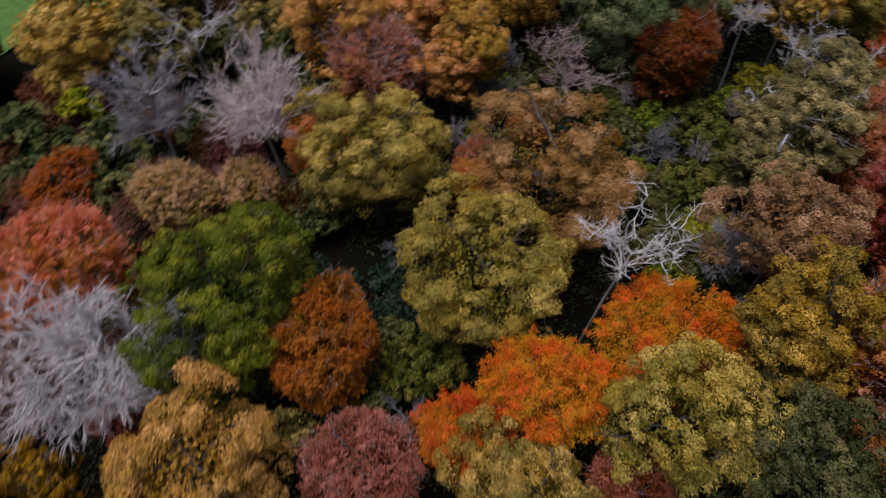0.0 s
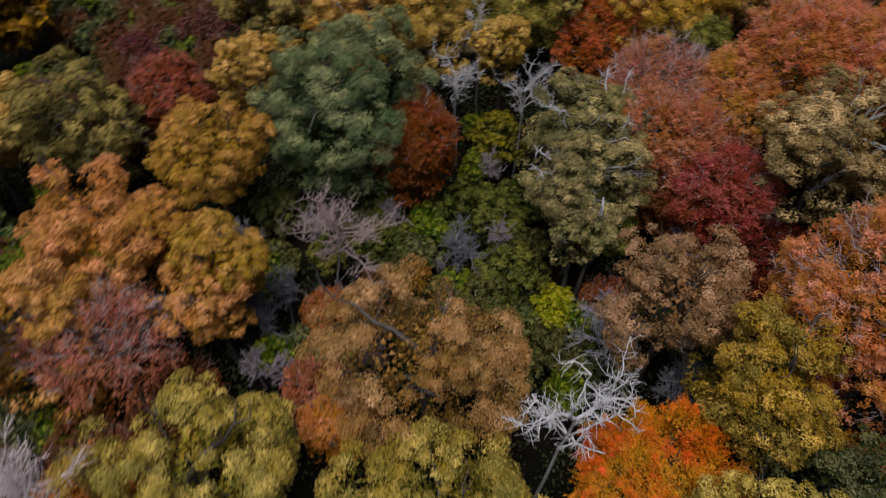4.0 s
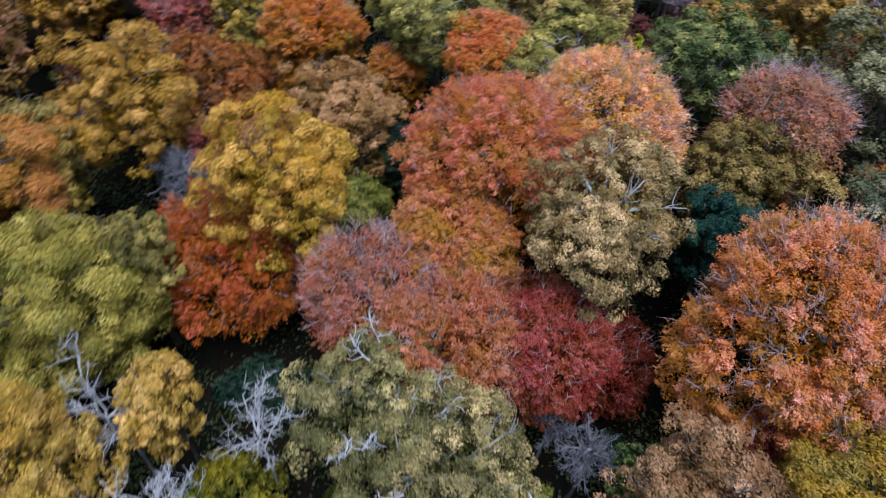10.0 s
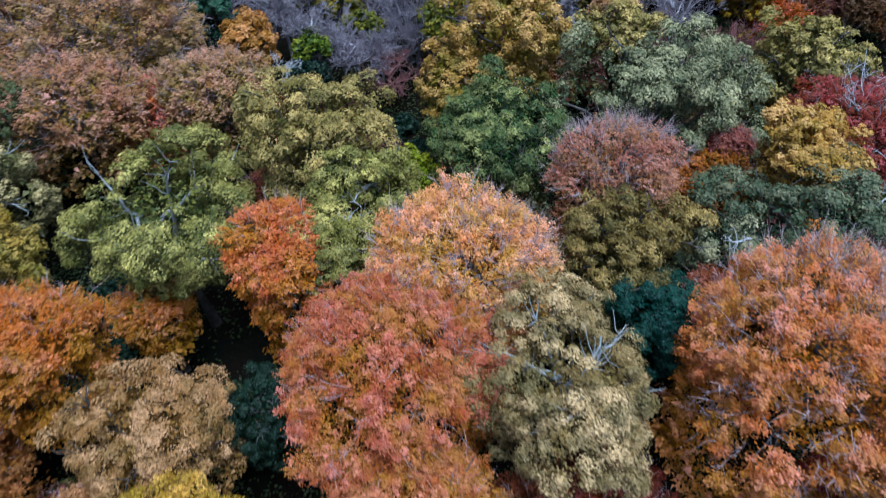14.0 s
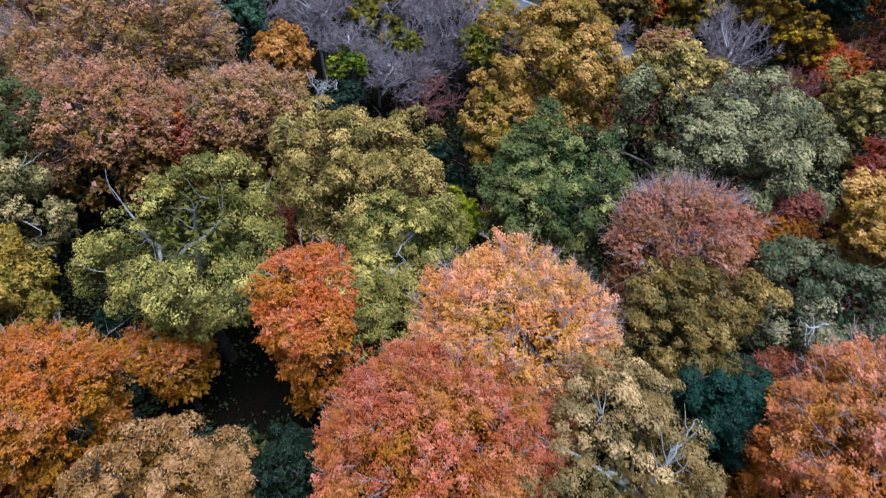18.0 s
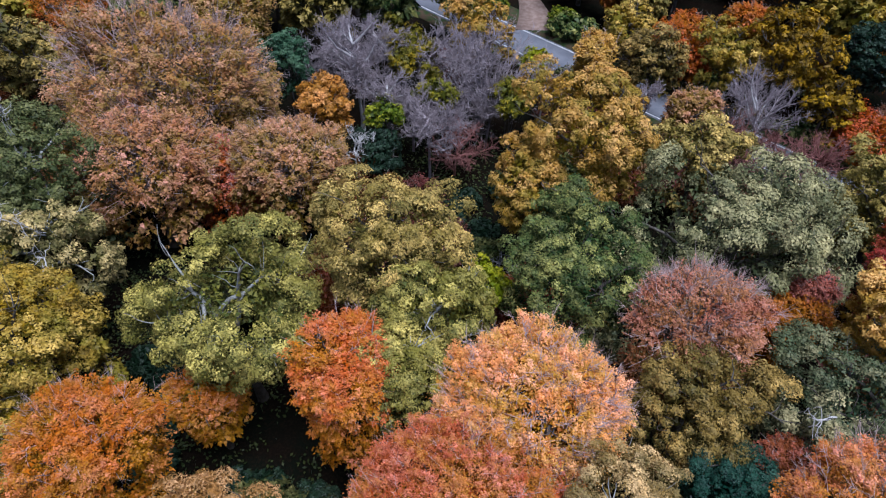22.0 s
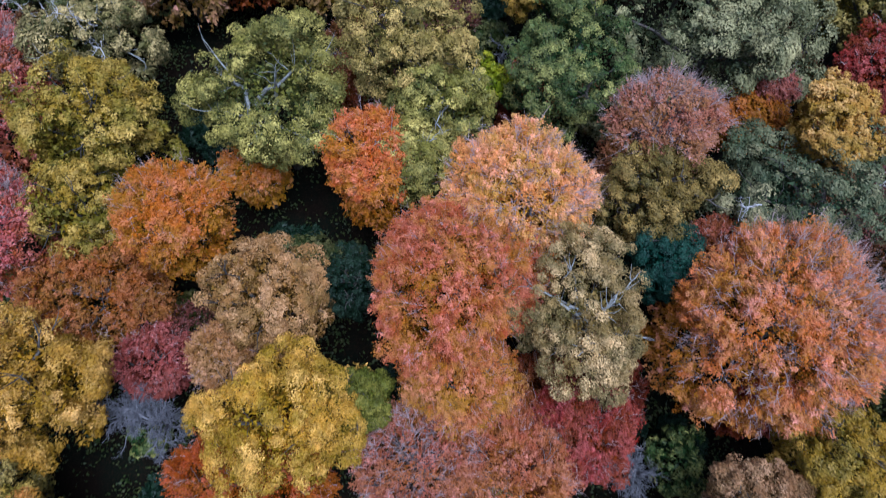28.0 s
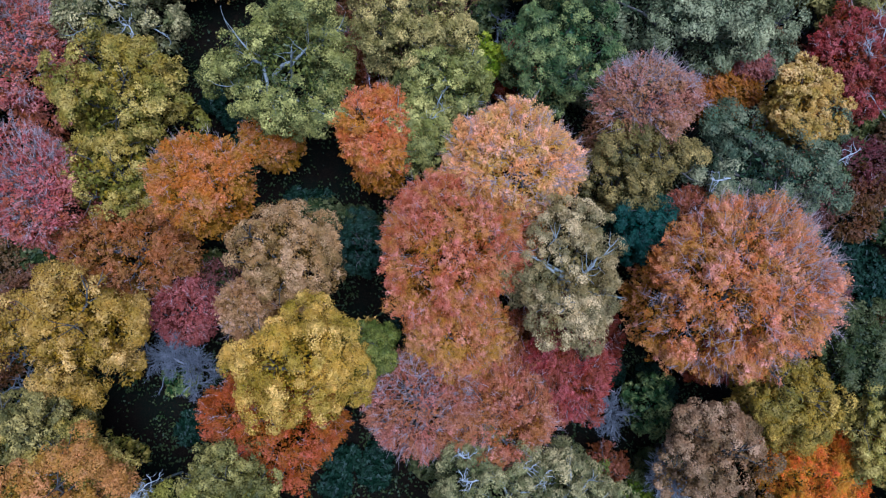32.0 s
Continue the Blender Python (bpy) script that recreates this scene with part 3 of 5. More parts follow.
def bare(x, y, r, r2, h, top, yaw, bark, label, limbs=13, twigs=1.0, leafy="", stem="", kind="leafless_tree", droop=0.0, wig=0.16, haze=1.0, up=0.0):
    root, rs = rooted(kind, x, y, yaw, label, "bare tree" if kind == "leafless_tree" else "dead tree", "leafless trees of the wood")
    size, mid = np.array([r, r2, h]), top - h
    mat = BARK[bark]
    wood = BARK[stem] if stem else mat
    far = 1.0 + max(0.0, (y - 40) / 70)
    tall = top * 0.88
    thick = 0.03 * r + 0.05 + 0.004 * top
    line = grown(rs, np.zeros((1, 3)), np.array([[0.05, 0.03, 1.0]]), np.array([tall]), 9, 0.06, 0.25)
    part("trunk", quads("trunk", *tubes(line, taper(1, 9, thick, 0.02), 6), wood), root)
    fine, ends = [], []
    low = min(5, max(1, int(9 * (mid - 0.8 * h) / tall)))
    for i in range(limbs):
        j = int(rs.randint(low, 8))
        a = i * 2.4 + rs.normal(0, 0.3)
        out = np.array([[math.cos(a), r2 / r * math.sin(a), rs.uniform(0.3, 1.3) + up]])
        limb_len = np.array([r * rs.uniform(0.75, 1.15) * (1.2 - 0.55 * j / 8) * (1 + 0.5 * up)])
        limb = grown(rs, line[0, [j]], out, limb_len, 6, wig, 0.06)
        part("limb", quads("limb", *tubes(limb, taper(1, 6, thick * 0.7, 0.04), 5), wood), root)
        n2 = 8
        s2 = limb[0, rs.randint(1, 6, n2)]
        b2 = grown(rs, s2, np.repeat(unit(out), n2, 0) + rs.normal(0, 0.6, (n2, 3)), limb_len * rs.uniform(0.28, 0.6, n2), 5, wig, 0.08 - droop)
        fine.append(tubes(b2, taper(n2, 5, 0.05, 0.018), 4))
        n3 = int(n2 * 7 * twigs)
        own = rs.randint(0, n2, n3)
        s3 = b2[own, rs.randint(1, 5, n3)]
        b3 = grown(rs, s3, unit(b2[own, 4] - b2[own, 0]) + rs.normal(0, 0.55, (n3, 3)), limb_len * rs.uniform(0.14, 0.32, n3), 3, wig, 0.10 - 1.5 * droop)
        fine.append(tubes(b3, taper(n3, 3, 0.016 * haze * far, 0.009 * haze * far), 3))
        n4 = n3 * 6
        own = rs.randint(0, n3, n4)
        s4 = b3[own, 0] + (b3[own, 2] - b3[own, 0]) * rs.uniform(0.2, 1.0, (n4, 1))
        w4 = unit(unit(b3[own, 2] - b3[own, 0]) + rs.normal(0, 0.45, (n4, 3)) + np.array([0, 0, 0.2 - 3 * droop]))
        ends.append(slivers(rs, s4, s4 + w4 * (limb_len * rs.uniform(0.09, 0.24, n4))[:, None], np.full(n4, 0.013 * haze * far)))
    part("branch_mass", quads("branch_mass", *joined(fine), mat), root)["kind"] = "stuff"
    part("twig_mass", quads("twig_mass", *joined(ends), mat), root, "haze of fine bare twigs")["kind"] = "stuff"
    if leafy:
        v, f, tip = clumped(rs, size * 0.6, outline(rs, 6, 0.5), 0.2, 0.7, 0.6)
        part("ivy", foliage("ivy", v + np.array([0, 0, mid - 0.35 * h]), f, tip, LEAF[leafy]), root, "green ivy on the stem")
    return root


def dead(x, y, r, r2, h, top, yaw, bark, label, limbs=8, ivy="", fine=1.0, thick=1.0):
    root, rs = rooted("dead_tree", x, y, yaw, label, "dead tree", "dead trees of the wood")
    mat = BARK[bark]
    mid = top - h
    fork = mid - 0.25 * h
    line = grown(rs, np.zeros((1, 3)), np.array([[0.04, -0.06, 1.0]]), np.array([fork]), 7, 0.06, 0.2)
    part("trunk", quads("trunk", *tubes(line, taper(1, 7, 0.2 * thick, 0.13 * thick), 7), BARK["pale"] if thick < 0.8 else BARK["oak"]), root)
    tips = []
    for i in range(limbs):
        a = i * 2.4 + rs.normal(0, 0.4)
        out = np.array([[r * math.cos(a), r2 * math.sin(a), h * rs.uniform(0.15, 1.15) * (1.0 if thick > 0.8 else 1.8)]]) * rs.uniform(0.6, 1.0 if thick < 0.8 else 1.1)
        n = np.linalg.norm(out, axis=1)
        limb = grown(rs, line[0, [int(rs.randint(5, 7))]], out, n * 1.15, 8, 0.24, 0.03)
        main = part("limb", quads("limb", *tubes(limb, taper(1, 8, 0.12 * thick, 0.04 * thick), 6), mat), root)
        k = 7
        off = grown(rs, limb[0, rs.randint(2, 8, k)], np.repeat(unit(out), k, 0) * 0.7 + rs.normal(0, 0.75, (k, 3)), n * rs.uniform(0.2, 0.5, k), 6, 0.32, 0.04)
        for j in range(k):
            part("branch", quads("branch", *tubes(off[j:j + 1], taper(1, 6, 0.06 * thick, 0.022 * thick), 5), mat), main)
        m = int(44 * fine)
        s = off[rs.randint(0, k, m), rs.randint(2, 6, m)]
        b = grown(rs, s, unit(out) + rs.normal(0, 0.8, (m, 3)), n * rs.uniform(0.1, 0.28, m), 4, 0.25, 0.03)
        tips.append(tubes(b, taper(m, 4, 0.022, 0.008), 3))
    part("twig_mass", quads("twig_mass", *joined(tips), mat), root)["kind"] = "stuff"
    if ivy:
        v, f, tip = clumped(rs, np.array([0.75, 0.75, 0.3 * top]), outline(rs, 5, 0.4), 0.16, 0.5, 0.9, -0.9)
        part("ivy", foliage("ivy", v + np.array([0, 0, 0.62 * top]), f, tip, LEAF[ivy]), root, "green ivy round the dead stem")
    return root


def stub(x, y, top, label):
    """A snapped stem, its bark on but for the two white broken prongs at the top."""
    root, rs = rooted("dead_tree", x, y, 0, label, "dead tree", "dead trees of the wood")
    line = grown(rs, np.zeros((1, 3)), np.array([[0.02, 0.01, 1.0]]), np.array([top - 1.3]), 8, 0.03, 0.3)
    part("trunk", quads("trunk", *tubes(line, taper(1, 8, 0.2, 0.11), 8), BARK["oak"]), root)
    for lean in ((0.12, 0.05, 1.0), (-0.34, -0.2, 1.0)):
        prong = grown(rs, line[0, [7]], np.array([lean]), np.array([1.5]), 5, 0.12)
        part("broken_limb", quads("broken_limb", *tubes(prong, taper(1, 5, 0.14, 0.06), 6), BARK["snag"]), root)
    return root


def shrub(x, y, r, r2, h, top, yaw, colour, label, kind="bush", stems=6, fine=1.0):
    root, rs = rooted(kind, x, y, yaw, label, "bush", "bushes under the trees")
    size, mid = np.array([r, r2, h]), top - h
    env = outline(rs, 7, 0.45)
    tip = domed(rs, stems, 0.1) * size * 0.7 + np.array([0, 0, mid])
    base = np.concatenate([rs.normal(0, 0.15 * r, (stems, 2)), np.zeros((stems, 1))], 1)
    for i in range(stems):
        span = tip[i] - base[i]
        line = base[i] + span * np.linspace(0, 1, 5)[:, None]
        line[1:-1] += rs.normal(0, 0.08 * r, (3, 3))
        part("stem", quads("stem", *tubes(line[None], taper(1, 5, 0.06, 0.02), 5), BARK["oak"]), root)
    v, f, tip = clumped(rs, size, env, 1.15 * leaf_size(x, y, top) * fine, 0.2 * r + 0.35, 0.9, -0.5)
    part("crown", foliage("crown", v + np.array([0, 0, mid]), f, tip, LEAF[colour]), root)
    return root

# ---- ground and road ----
m_ground, t, b = material("leaf litter", 0.95, 0.0)
# litter colours far below real ones: the shade under the trees is put in
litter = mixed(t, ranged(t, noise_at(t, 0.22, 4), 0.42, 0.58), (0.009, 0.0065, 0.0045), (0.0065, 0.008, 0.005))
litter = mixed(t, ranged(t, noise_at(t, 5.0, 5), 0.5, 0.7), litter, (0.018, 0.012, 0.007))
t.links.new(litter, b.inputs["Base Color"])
bump = node(t, "Bump", Strength=0.7, Distance=0.06)
t.links.new(noise_at(t, 7.0, 5), bump.inputs["Height"])
t.links.new(bump.outputs[0], b.inputs["Normal"])

side = np.concatenate([-np.geomspace(3000, 190, 7), np.linspace(-165, 165, 111), np.geomspace(190, 3000, 7)])
gx, gy = np.meshgrid(side - 50, side + 10, indexing="ij")
rise = 0.14 * np.sin(gx * 0.23 + 1.3 * np.sin(gy * 0.11)) * np.cos(gy * 0.19) + 0.07 * np.sin(gx * 0.71 + gy * 0.53)
ROAD_WAY = np.array([0.771, -0.637])
ROAD_SIDE = np.array([0.637, 0.771])
away = np.abs((gx + 49.0) * ROAD_SIDE[0] + (gy - 89.3) * ROAD_SIDE[1] + 2.6)
gz = rise * np.clip((away - 4) / 6, 0, 1) - 0.13
k = len(side)
index = np.arange(k * k).reshape(k, k)
faces = np.stack([index[:-1, :-1], index[1:, :-1], index[1:, 1:], index[:-1, 1:]], -1).reshape(-1, 4)
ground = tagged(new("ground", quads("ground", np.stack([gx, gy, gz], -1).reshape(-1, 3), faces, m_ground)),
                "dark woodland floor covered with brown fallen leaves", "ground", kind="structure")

m_road, t, b = material("asphalt", 0.75, 0.3)
tar = mixed(t, ranged(t, noise_at(t, 0.5, 3), 0.35, 0.65), (0.13, 0.135, 0.15), (0.17, 0.175, 0.19))
tar = mixed(t, ranged(t, noise_at(t, 40, 2), 0.4, 0.65, 0, 0.5), tar, (0.09, 0.09, 0.10))
t.links.new(tar, b.inputs["Base Color"])
m_paint, t, b = material("road paint", 0.6, 0.3)
t.links.new(mixed(t, ranged(t, noise_at(t, 9, 3), 0.52, 0.62), (0.75, 0.75, 0.72), (0.30, 0.30, 0.30)), b.inputs["Base Color"])
m_verge, t, b = material("verge", 0.95, 0.1)
t.links.new(mixed(t, ranged(t, noise_at(t, 0.9, 4), 0.4, 0.6), (0.03, 0.05, 0.015), (0.075, 0.05, 0.03)), b.inputs["Base Color"])


def bend(s):
    """The road's far edge at s metres along it: straight past the clearing, swinging off at both ends."""
    swing = 0.0016 * np.maximum(0, -s - 12) ** 2 - 0.0012 * np.maximum(0, s - 62) ** 2
    return np.array([-49.0, 89.3]) + s[:, None] * ROAD_WAY - swing[:, None] * ROAD_SIDE


def ribbon(name, off_a, off_b, z, mat, s, thick=0.1):
    """A strip with thickness along the road between two distances from its far edge."""
    c = bend(s)
    way = unit(np.gradient(c, axis=0))
    n = np.stack([way[:, 1], -way[:, 0]], 1)
    a, b2 = c + n * off_a, c + n * off_b
    ring = [np.column_stack([a, np.full(len(s), z)]), np.column_stack([b2, np.full(len(s), z)]),
            np.column_stack([b2, np.full(len(s), z - thick)]), np.column_stack([a, np.full(len(s), z - thick)])]
    v = np.stack(ring, 1).reshape(-1, 3)
    m = len(s) - 1
    i = np.arange(m)[:, None] * 4
    j = np.arange(4)[None, :]
    f = np.stack([i + j, i + (j + 1) % 4, i + 4 + (j + 1) % 4, i + 4 + j], -1).reshape(-1, 4)
    return new(name, quads(name, v, f, mat))


LONG = np.linspace(-130, 200, 111)
tagged(ribbon("road", -0.3, 5.5, 0.03, m_road, LONG, 0.3), "narrow grey asphalt road through the wood", "road", kind="structure")
tagged(ribbon("verge", -4.2, -0.3, 0.0, m_verge, LONG, 0.25), "grassy verge with gravel along the road", "verge", kind="structure")
tagged(ribbon("verge", 5.5, 7.6, 0.0, m_verge, LONG, 0.25), "grassy verge with dead leaves along the road", "verge", kind="structure")
tagged(ribbon("road_line", 0.0, 0.14, 0.036, m_paint, LONG, 0.01), "worn white painted line at the road's edge", "road marking", kind="structure")
tagged(ribbon("road_line", 5.06, 5.2, 0.036, m_paint, LONG, 0.01), "worn white painted line at the road's edge", "road marking", kind="structure")

m_gravel, t, b = material("gravel", 0.95, 0.1)
t.links.new(mixed(t, ranged(t, noise_at(t, 1.4, 4), 0.4, 0.6), (0.26, 0.19, 0.15), (0.19, 0.13, 0.10)), b.inputs["Base Color"])
run = np.linspace(0, 1, 12)
mid_x, mid_y = -47.6 - 0.9 * run + 0.5 * np.sin(5 * run), 89.4 + 16 * run
half = 1.9 + 0.35 * np.sin(7 * run) + 1.2 * np.exp(-9 * run)
top = np.stack([np.stack([mid_x - half, mid_y, np.full(12, 0.05)], 1), np.stack([mid_x + half, mid_y, np.full(12, 0.05)], 1)], 1).reshape(-1, 3)
low = top - np.array([0, 0, 0.3])
i = np.arange(11)[:, None] * 2
faces = np.concatenate([i + np.array([[0, 1, 3, 2]]), 24 + i + np.array([[0, 2, 3, 1]]), np.concatenate([i, i + 2, i + 26, i + 24], 1), np.concatenate([i + 1, i + 25, i + 27, i + 3], 1)])
tagged(new("track", quads("track", np.concatenate([top, low]), faces, m_gravel)), "pinkish brown gravel track off the road", "track", kind="structure")
m_grass, t, b = material("grass", 0.9, 0.1)
t.links.new(mixed(t, ranged(t, noise_at(t, 1.6, 4), 0.4, 0.6), (0.07, 0.16, 0.03), (0.11, 0.2, 0.045)), b.inputs["Base Color"])
gx, gy = np.meshgrid(np.linspace(-30, 8, 20), np.linspace(-130, -83, 24), indexing="ij")
index = np.arange(480).reshape(20, 24)
faces = np.stack([index[:-1, :-1], index[1:, :-1], index[1:, 1:], index[:-1, 1:]], -1).reshape(-1, 4)
tagged(new("meadow", quads("meadow", np.stack([gx + 3 * np.sin(gy * 0.2), gy + 1.5 * np.sin(gx * 0.4), 0.16 + 0.03 * np.sin(gx) * np.cos(gy)], -1).reshape(-1, 3), faces, m_grass)),
       "bright green meadow at the edge of the wood", "meadow", kind="structure")

# ---- the trees, one by one ----

# middle, seen from above
beech(-33.4, 10.6, 7.9, 7.8, 6.8, 21.2, 4, "amberpink", "wide round beech crown in orange with grey twigs showing", leafy=1.25, twigs=1.6, thin=35, deep=0.14, limbs=9)
beech(-57.2, 12.4, 6.7, 6.4, 4.8, 20.4, 4, "russet", "russet red beech crown beside the beige oak")
beech(-56.6, 5.4, 4.6, 3.8, 3.4, 16.0, 4, "russet", "low russet and yellow beech skirt between taller trees")
oak(-48.5, 10.5, 4.6, 6.6, 3.8, 20.2, 4, "beige", "beige green oak with pale lichened limbs", bark="pale", limbs=10)
beech(-52.9, 19.7, 6.5, 4.9, 4.9, 20.0, 4, "amber", "light orange beech with a spiky top", leafy=1.15, twigs=1.4, thin=-60)
oak(-41.4, 15.2, 3.0, 2.4, 2.7, 17.0, 4, "teal", "small dark bluish green holly between larger trees", kind="holly_tree", category="holly", fine=0.8, deep=0.2, low=-0.8)
oak(-68.5, 1.6, 6.0, 4.6, 4.9, 19.5, 4, "yellow", "yellow oak with green edge in full leaf")
oak(-64.0, 3.6, 2.6, 2.6, 2.0, 15.5, 4, "greenyellow", "small green oak behind the yellow oak")
oak(-71.7, 10.7, 4.7, 4.6, 3.5, 16.5, 4, "tanbeige", "pale tan oak with dry leaves")
beech(-75.1, 6.6, 2.6, 3.0, 2.0, 13.0, 4, "tanbeige", "thin tan tree below the tan oak")
oak(-65.8, 13.3, 2.3, 3.1, 2.1, 12.5, 4, "darkgreen", "narrow dark green holly beside a dark gap", kind="holly_tree", category="holly", fine=0.8, deep=0.2, low=-0.8)
beech(-64.6, 22.0, 3.2, 4.4, 2.4, 18.0, 4, "red", "upright red orange beech beside a green oak")
oak(-61.0, 22.5, 3.6, 3.5, 2.7, 17.5, 4, "limegreen", "small yellow green oak leaning over the red beech", bark="pale")
oak(-59.1, 27.4, 4.5, 3.3, 3.4, 18.5, 4, "limegreen", "pale green oak with lumpy crown", bark="pale")
oak(-62.6, 31.9, 5.4, 4.6, 4.1, 21.0, 4, "limeolive", "rounded yellow olive oak")
oak(-74.3, 28.3, 7.0, 7.1, 5.3, 18.0, 4, "limegreen", "large ragged pale green oak with bare grey limbs", bark="pale", deep=0.5, fill=1.05)
oak(-49.8, 30.6, 4.9, 5.4, 3.7, 19.5, 4, "green", "dense mid green oak")
beech(-41.7, 26.2, 4.8, 3.7, 3.9, 20.3, 4, "duskpink", "sparse pink beech with bare branches", leafy=0.46, twigs=1.1, thin=90, limbs=9)
oak(-42.3, 20.4, 4.6, 4.2, 3.7, 18.5, 4, "olive", "olive yellow oak with rounded clumps")
oak(-30.1, 21.3, 8.0, 5.8, 6.1, 19.0, 4, "greygreen", "wide grey green oak with a white dead branch", dead=2)
oak(-28.4, 26.8, 2.7, 4.2, 2.3, 19.0, 4, "gold", "narrow golden yellow oak")
oak(-35.1, 37.4, 9.0, 6.5, 6.8, 20.5, 2, "greyolive", "broad grey olive oak near the road")
oak(-89.0, 25.3, 6.6, 4.8, 5.0, 18.0, 4, "goldolive", "golden olive oak beside the dark gap")
oak(-88.7, 17.4, 4.6, 4.2, 3.5, 16.0, 4, "goldolive", "yellow olive oak with loose crown", deep=0.5, fill=0.85)
beech(-80.1, 16.7, 4.1, 4.3, 3.1, 18.0, 4, "copper", "orange beech with ragged edge over the dark gap")
beech(-94.2, 14.9, 3.9, 5.3, 2.9, 17.0, 4, "pinkthin", "pink beech thinned to bare twigs", leafy=0.46, twigs=1.1, thin=90, limbs=9)
oak(-89.5, 3.2, 7.2, 5.1, 5.7, 17.0, 4, "tan", "wide tan oak in dry leaf")
beech(-87.5, 11.8, 6.2, 4.4, 4.7, 13.0, 4, "rustbrown", "brown beech in the shade of taller oaks")
beech(-82.1, 6.5, 3.1, 3.5, 2.3, 9.0, 4, "maroon", "low maroon beech sapling", leafy=0.75, twigs=1.4)
bare(-82.6, 2.4, 2.6, 2.9, 2.3, 10.0, 4, "dullgrey", "small grey leafless tree")
beech(-72.3, -2.8, 6.7, 4.9, 5.1, 12.0, 4, "rust", "rust red beech under the yellow oak")
beech(-59.3, -0.3, 5.1, 4.8, 3.8, 15.0, 4, "pinkthin", "pinkish purple beech with bare radiating branches", leafy=0.46, twigs=1.1, thin=90, limbs=9)
beech(-52.8, -0.6, 5.0, 5.1, 3.8, 15.0, 4, "salmon", "salmon pink beech losing its leaves", leafy=0.75, twigs=1.4)
beech(-47.3, 3.0, 3.9, 4.3, 3.2, 14.2, 4, "crimson", "crimson beech beside the dark gap")
oak(-53.2, -7.3, 4.2, 5.3, 3.2, 15.2, 44, "palegreen", "pale grey green oak with dead white branches at the top", bark="pale", dead=7)
oak(-47.0, -7.7, 4.5, 5.0, 3.6, 15.0, 44, "palegreen", "pale beige green oak leaning beside dead trees", bark="pale", dead=2)
shrub(-46.4, -5.8, 3.2, 2.5, 2.6, 10.0, 4, "bramble", "olive green bush under the oaks")
shrub(-38.3, 0.9, 2.4, 3.2, 1.9, 7.0, 4, "green", "green bush at the edge of a dark gap")
bare(-42.4, -0.5, 2.3, 3.1, 2.1, 9.0, 4, "dullgrey", "grey leafless sapling among the trees")
oak(-29.5, 1.2, 4.6, 3.3, 3.5, 17.4, 4, "rustgold", "small golden olive oak")
oak(-23.1, 5.5, 4.1, 5.5, 3.1, 15.0, 4, "darkolive", "dark green ragged oak", deep=0.5, fill=0.85)
oak(-36.0, -2.7, 4.3, 4.2, 3.0, 17.0, 4, "brown", "brown oak with curled dry leaves", deep=0.75, fill=0.8)
beech(-19.9, 34.4, 4.9, 5.1, 3.7, 15.0, 4, "crimson", "crimson beech by a white dead limb")
oak(-91.9, 34.5, 5.5, 4.0, 4.2, 16.0, 4, "palegreen", "grey green oak with white dead branches", bark="pale", dead=7)
beech(-67.9, 32.6, 2.7, 2.8, 2.0, 12.0, 4, "crimson", "crimson beech glimpsed between oaks")
beech(-52.1, 32.2, 2.7, 3.6, 2.0, 11.0, 4, "crimson", "dark crimson beech between two oaks")
shrub(-55.2, 30.7, 1.4, 1.9, 1.2, 15.0, 4, "lime", "bright yellow green young tree")
beech(-36.5, 18.0, 2.4, 1.9, 1.8, 14.0, 4, "crimson", "crimson beech sapling beside the holly")
beech(-32.1, 30.9, 3.2, 2.3, 2.4, 13.0, 4, "rust", "rust beech below the oaks")
beech(-76.0, 23.7, 3.1, 2.6, 2.2, 10.5, 4, "copper", "low orange rust beech below the green oak")
oak(-86.9, -7.8, 4.5, 3.2, 3.4, 14.0, 4, "goldolive", "olive gold oak with dead white branch", dead=2)
oak(-91.8, -4.7, 4.3, 3.1, 3.2, 14.0, 4, "olive", "olive oak beside a dark gap")
oak(-74.9, -7.8, 4.2, 3.0, 3.2, 14.0, 4, "olive", "dark olive oak in autumn leaf")
dead(-19.9, 32.6, 2.9, 3.9, 2.6, 16.0, 4, "white", "crooked white dead limb over a crimson beech", limbs=9, fine=1.1, thick=0.62)
dead(-82.5, -8.4, 2.1, 1.9, 1.9, 13.0, 4, "white", "bleached dead branches among olive oaks", limbs=9, fine=1.1, thick=0.62)

# north
dead(-68.0, 50.0, 1.5, 2.1, 1.4, 12.0, 2, "white", "slim white dead sapling", limbs=6, fine=0.8, thick=0.45)
beech(-87.6, 56.6, 11.5, 8.3, 8.7, 20.0, 2, "pinkbrown", "great pinkish brown beech with grey branches", leafy=1.1, twigs=2.2, thin=60)
beech(-87.3, 45.8, 8.4, 6.0, 5.5, 16.0, 2, "pinkbrown", "lower brown side crown of beech", leafy=1.1, twigs=2.2)
beech(-73.9, 46.5, 5.6, 4.2, 3.6, 15.0, 2, "pinkbrown", "orange brown beech in autumn leaf", leafy=1.1, twigs=2.2)
beech(-80.0, 46.9, 4.5, 3.3, 3.2, 12.0, 2, "salmon", "dusky pink beech sapling behind the oak", leafy=0.75, twigs=1.4)
oak(-94.8, 41.2, 5.2, 7.0, 3.9, 18.0, 2, "greydark", "ivy clad grey green oak with bare white branches", bark="pale", dead=6, deep=0.5)
oak(-45.9, 47.3, 5.0, 6.8, 3.8, 20.0, 2, "rustolive", "orange olive oak turning brown")
oak(-51.3, 44.4, 3.2, 4.4, 2.4, 15.0, 2, "rustolive", "orange brown oak side crown")
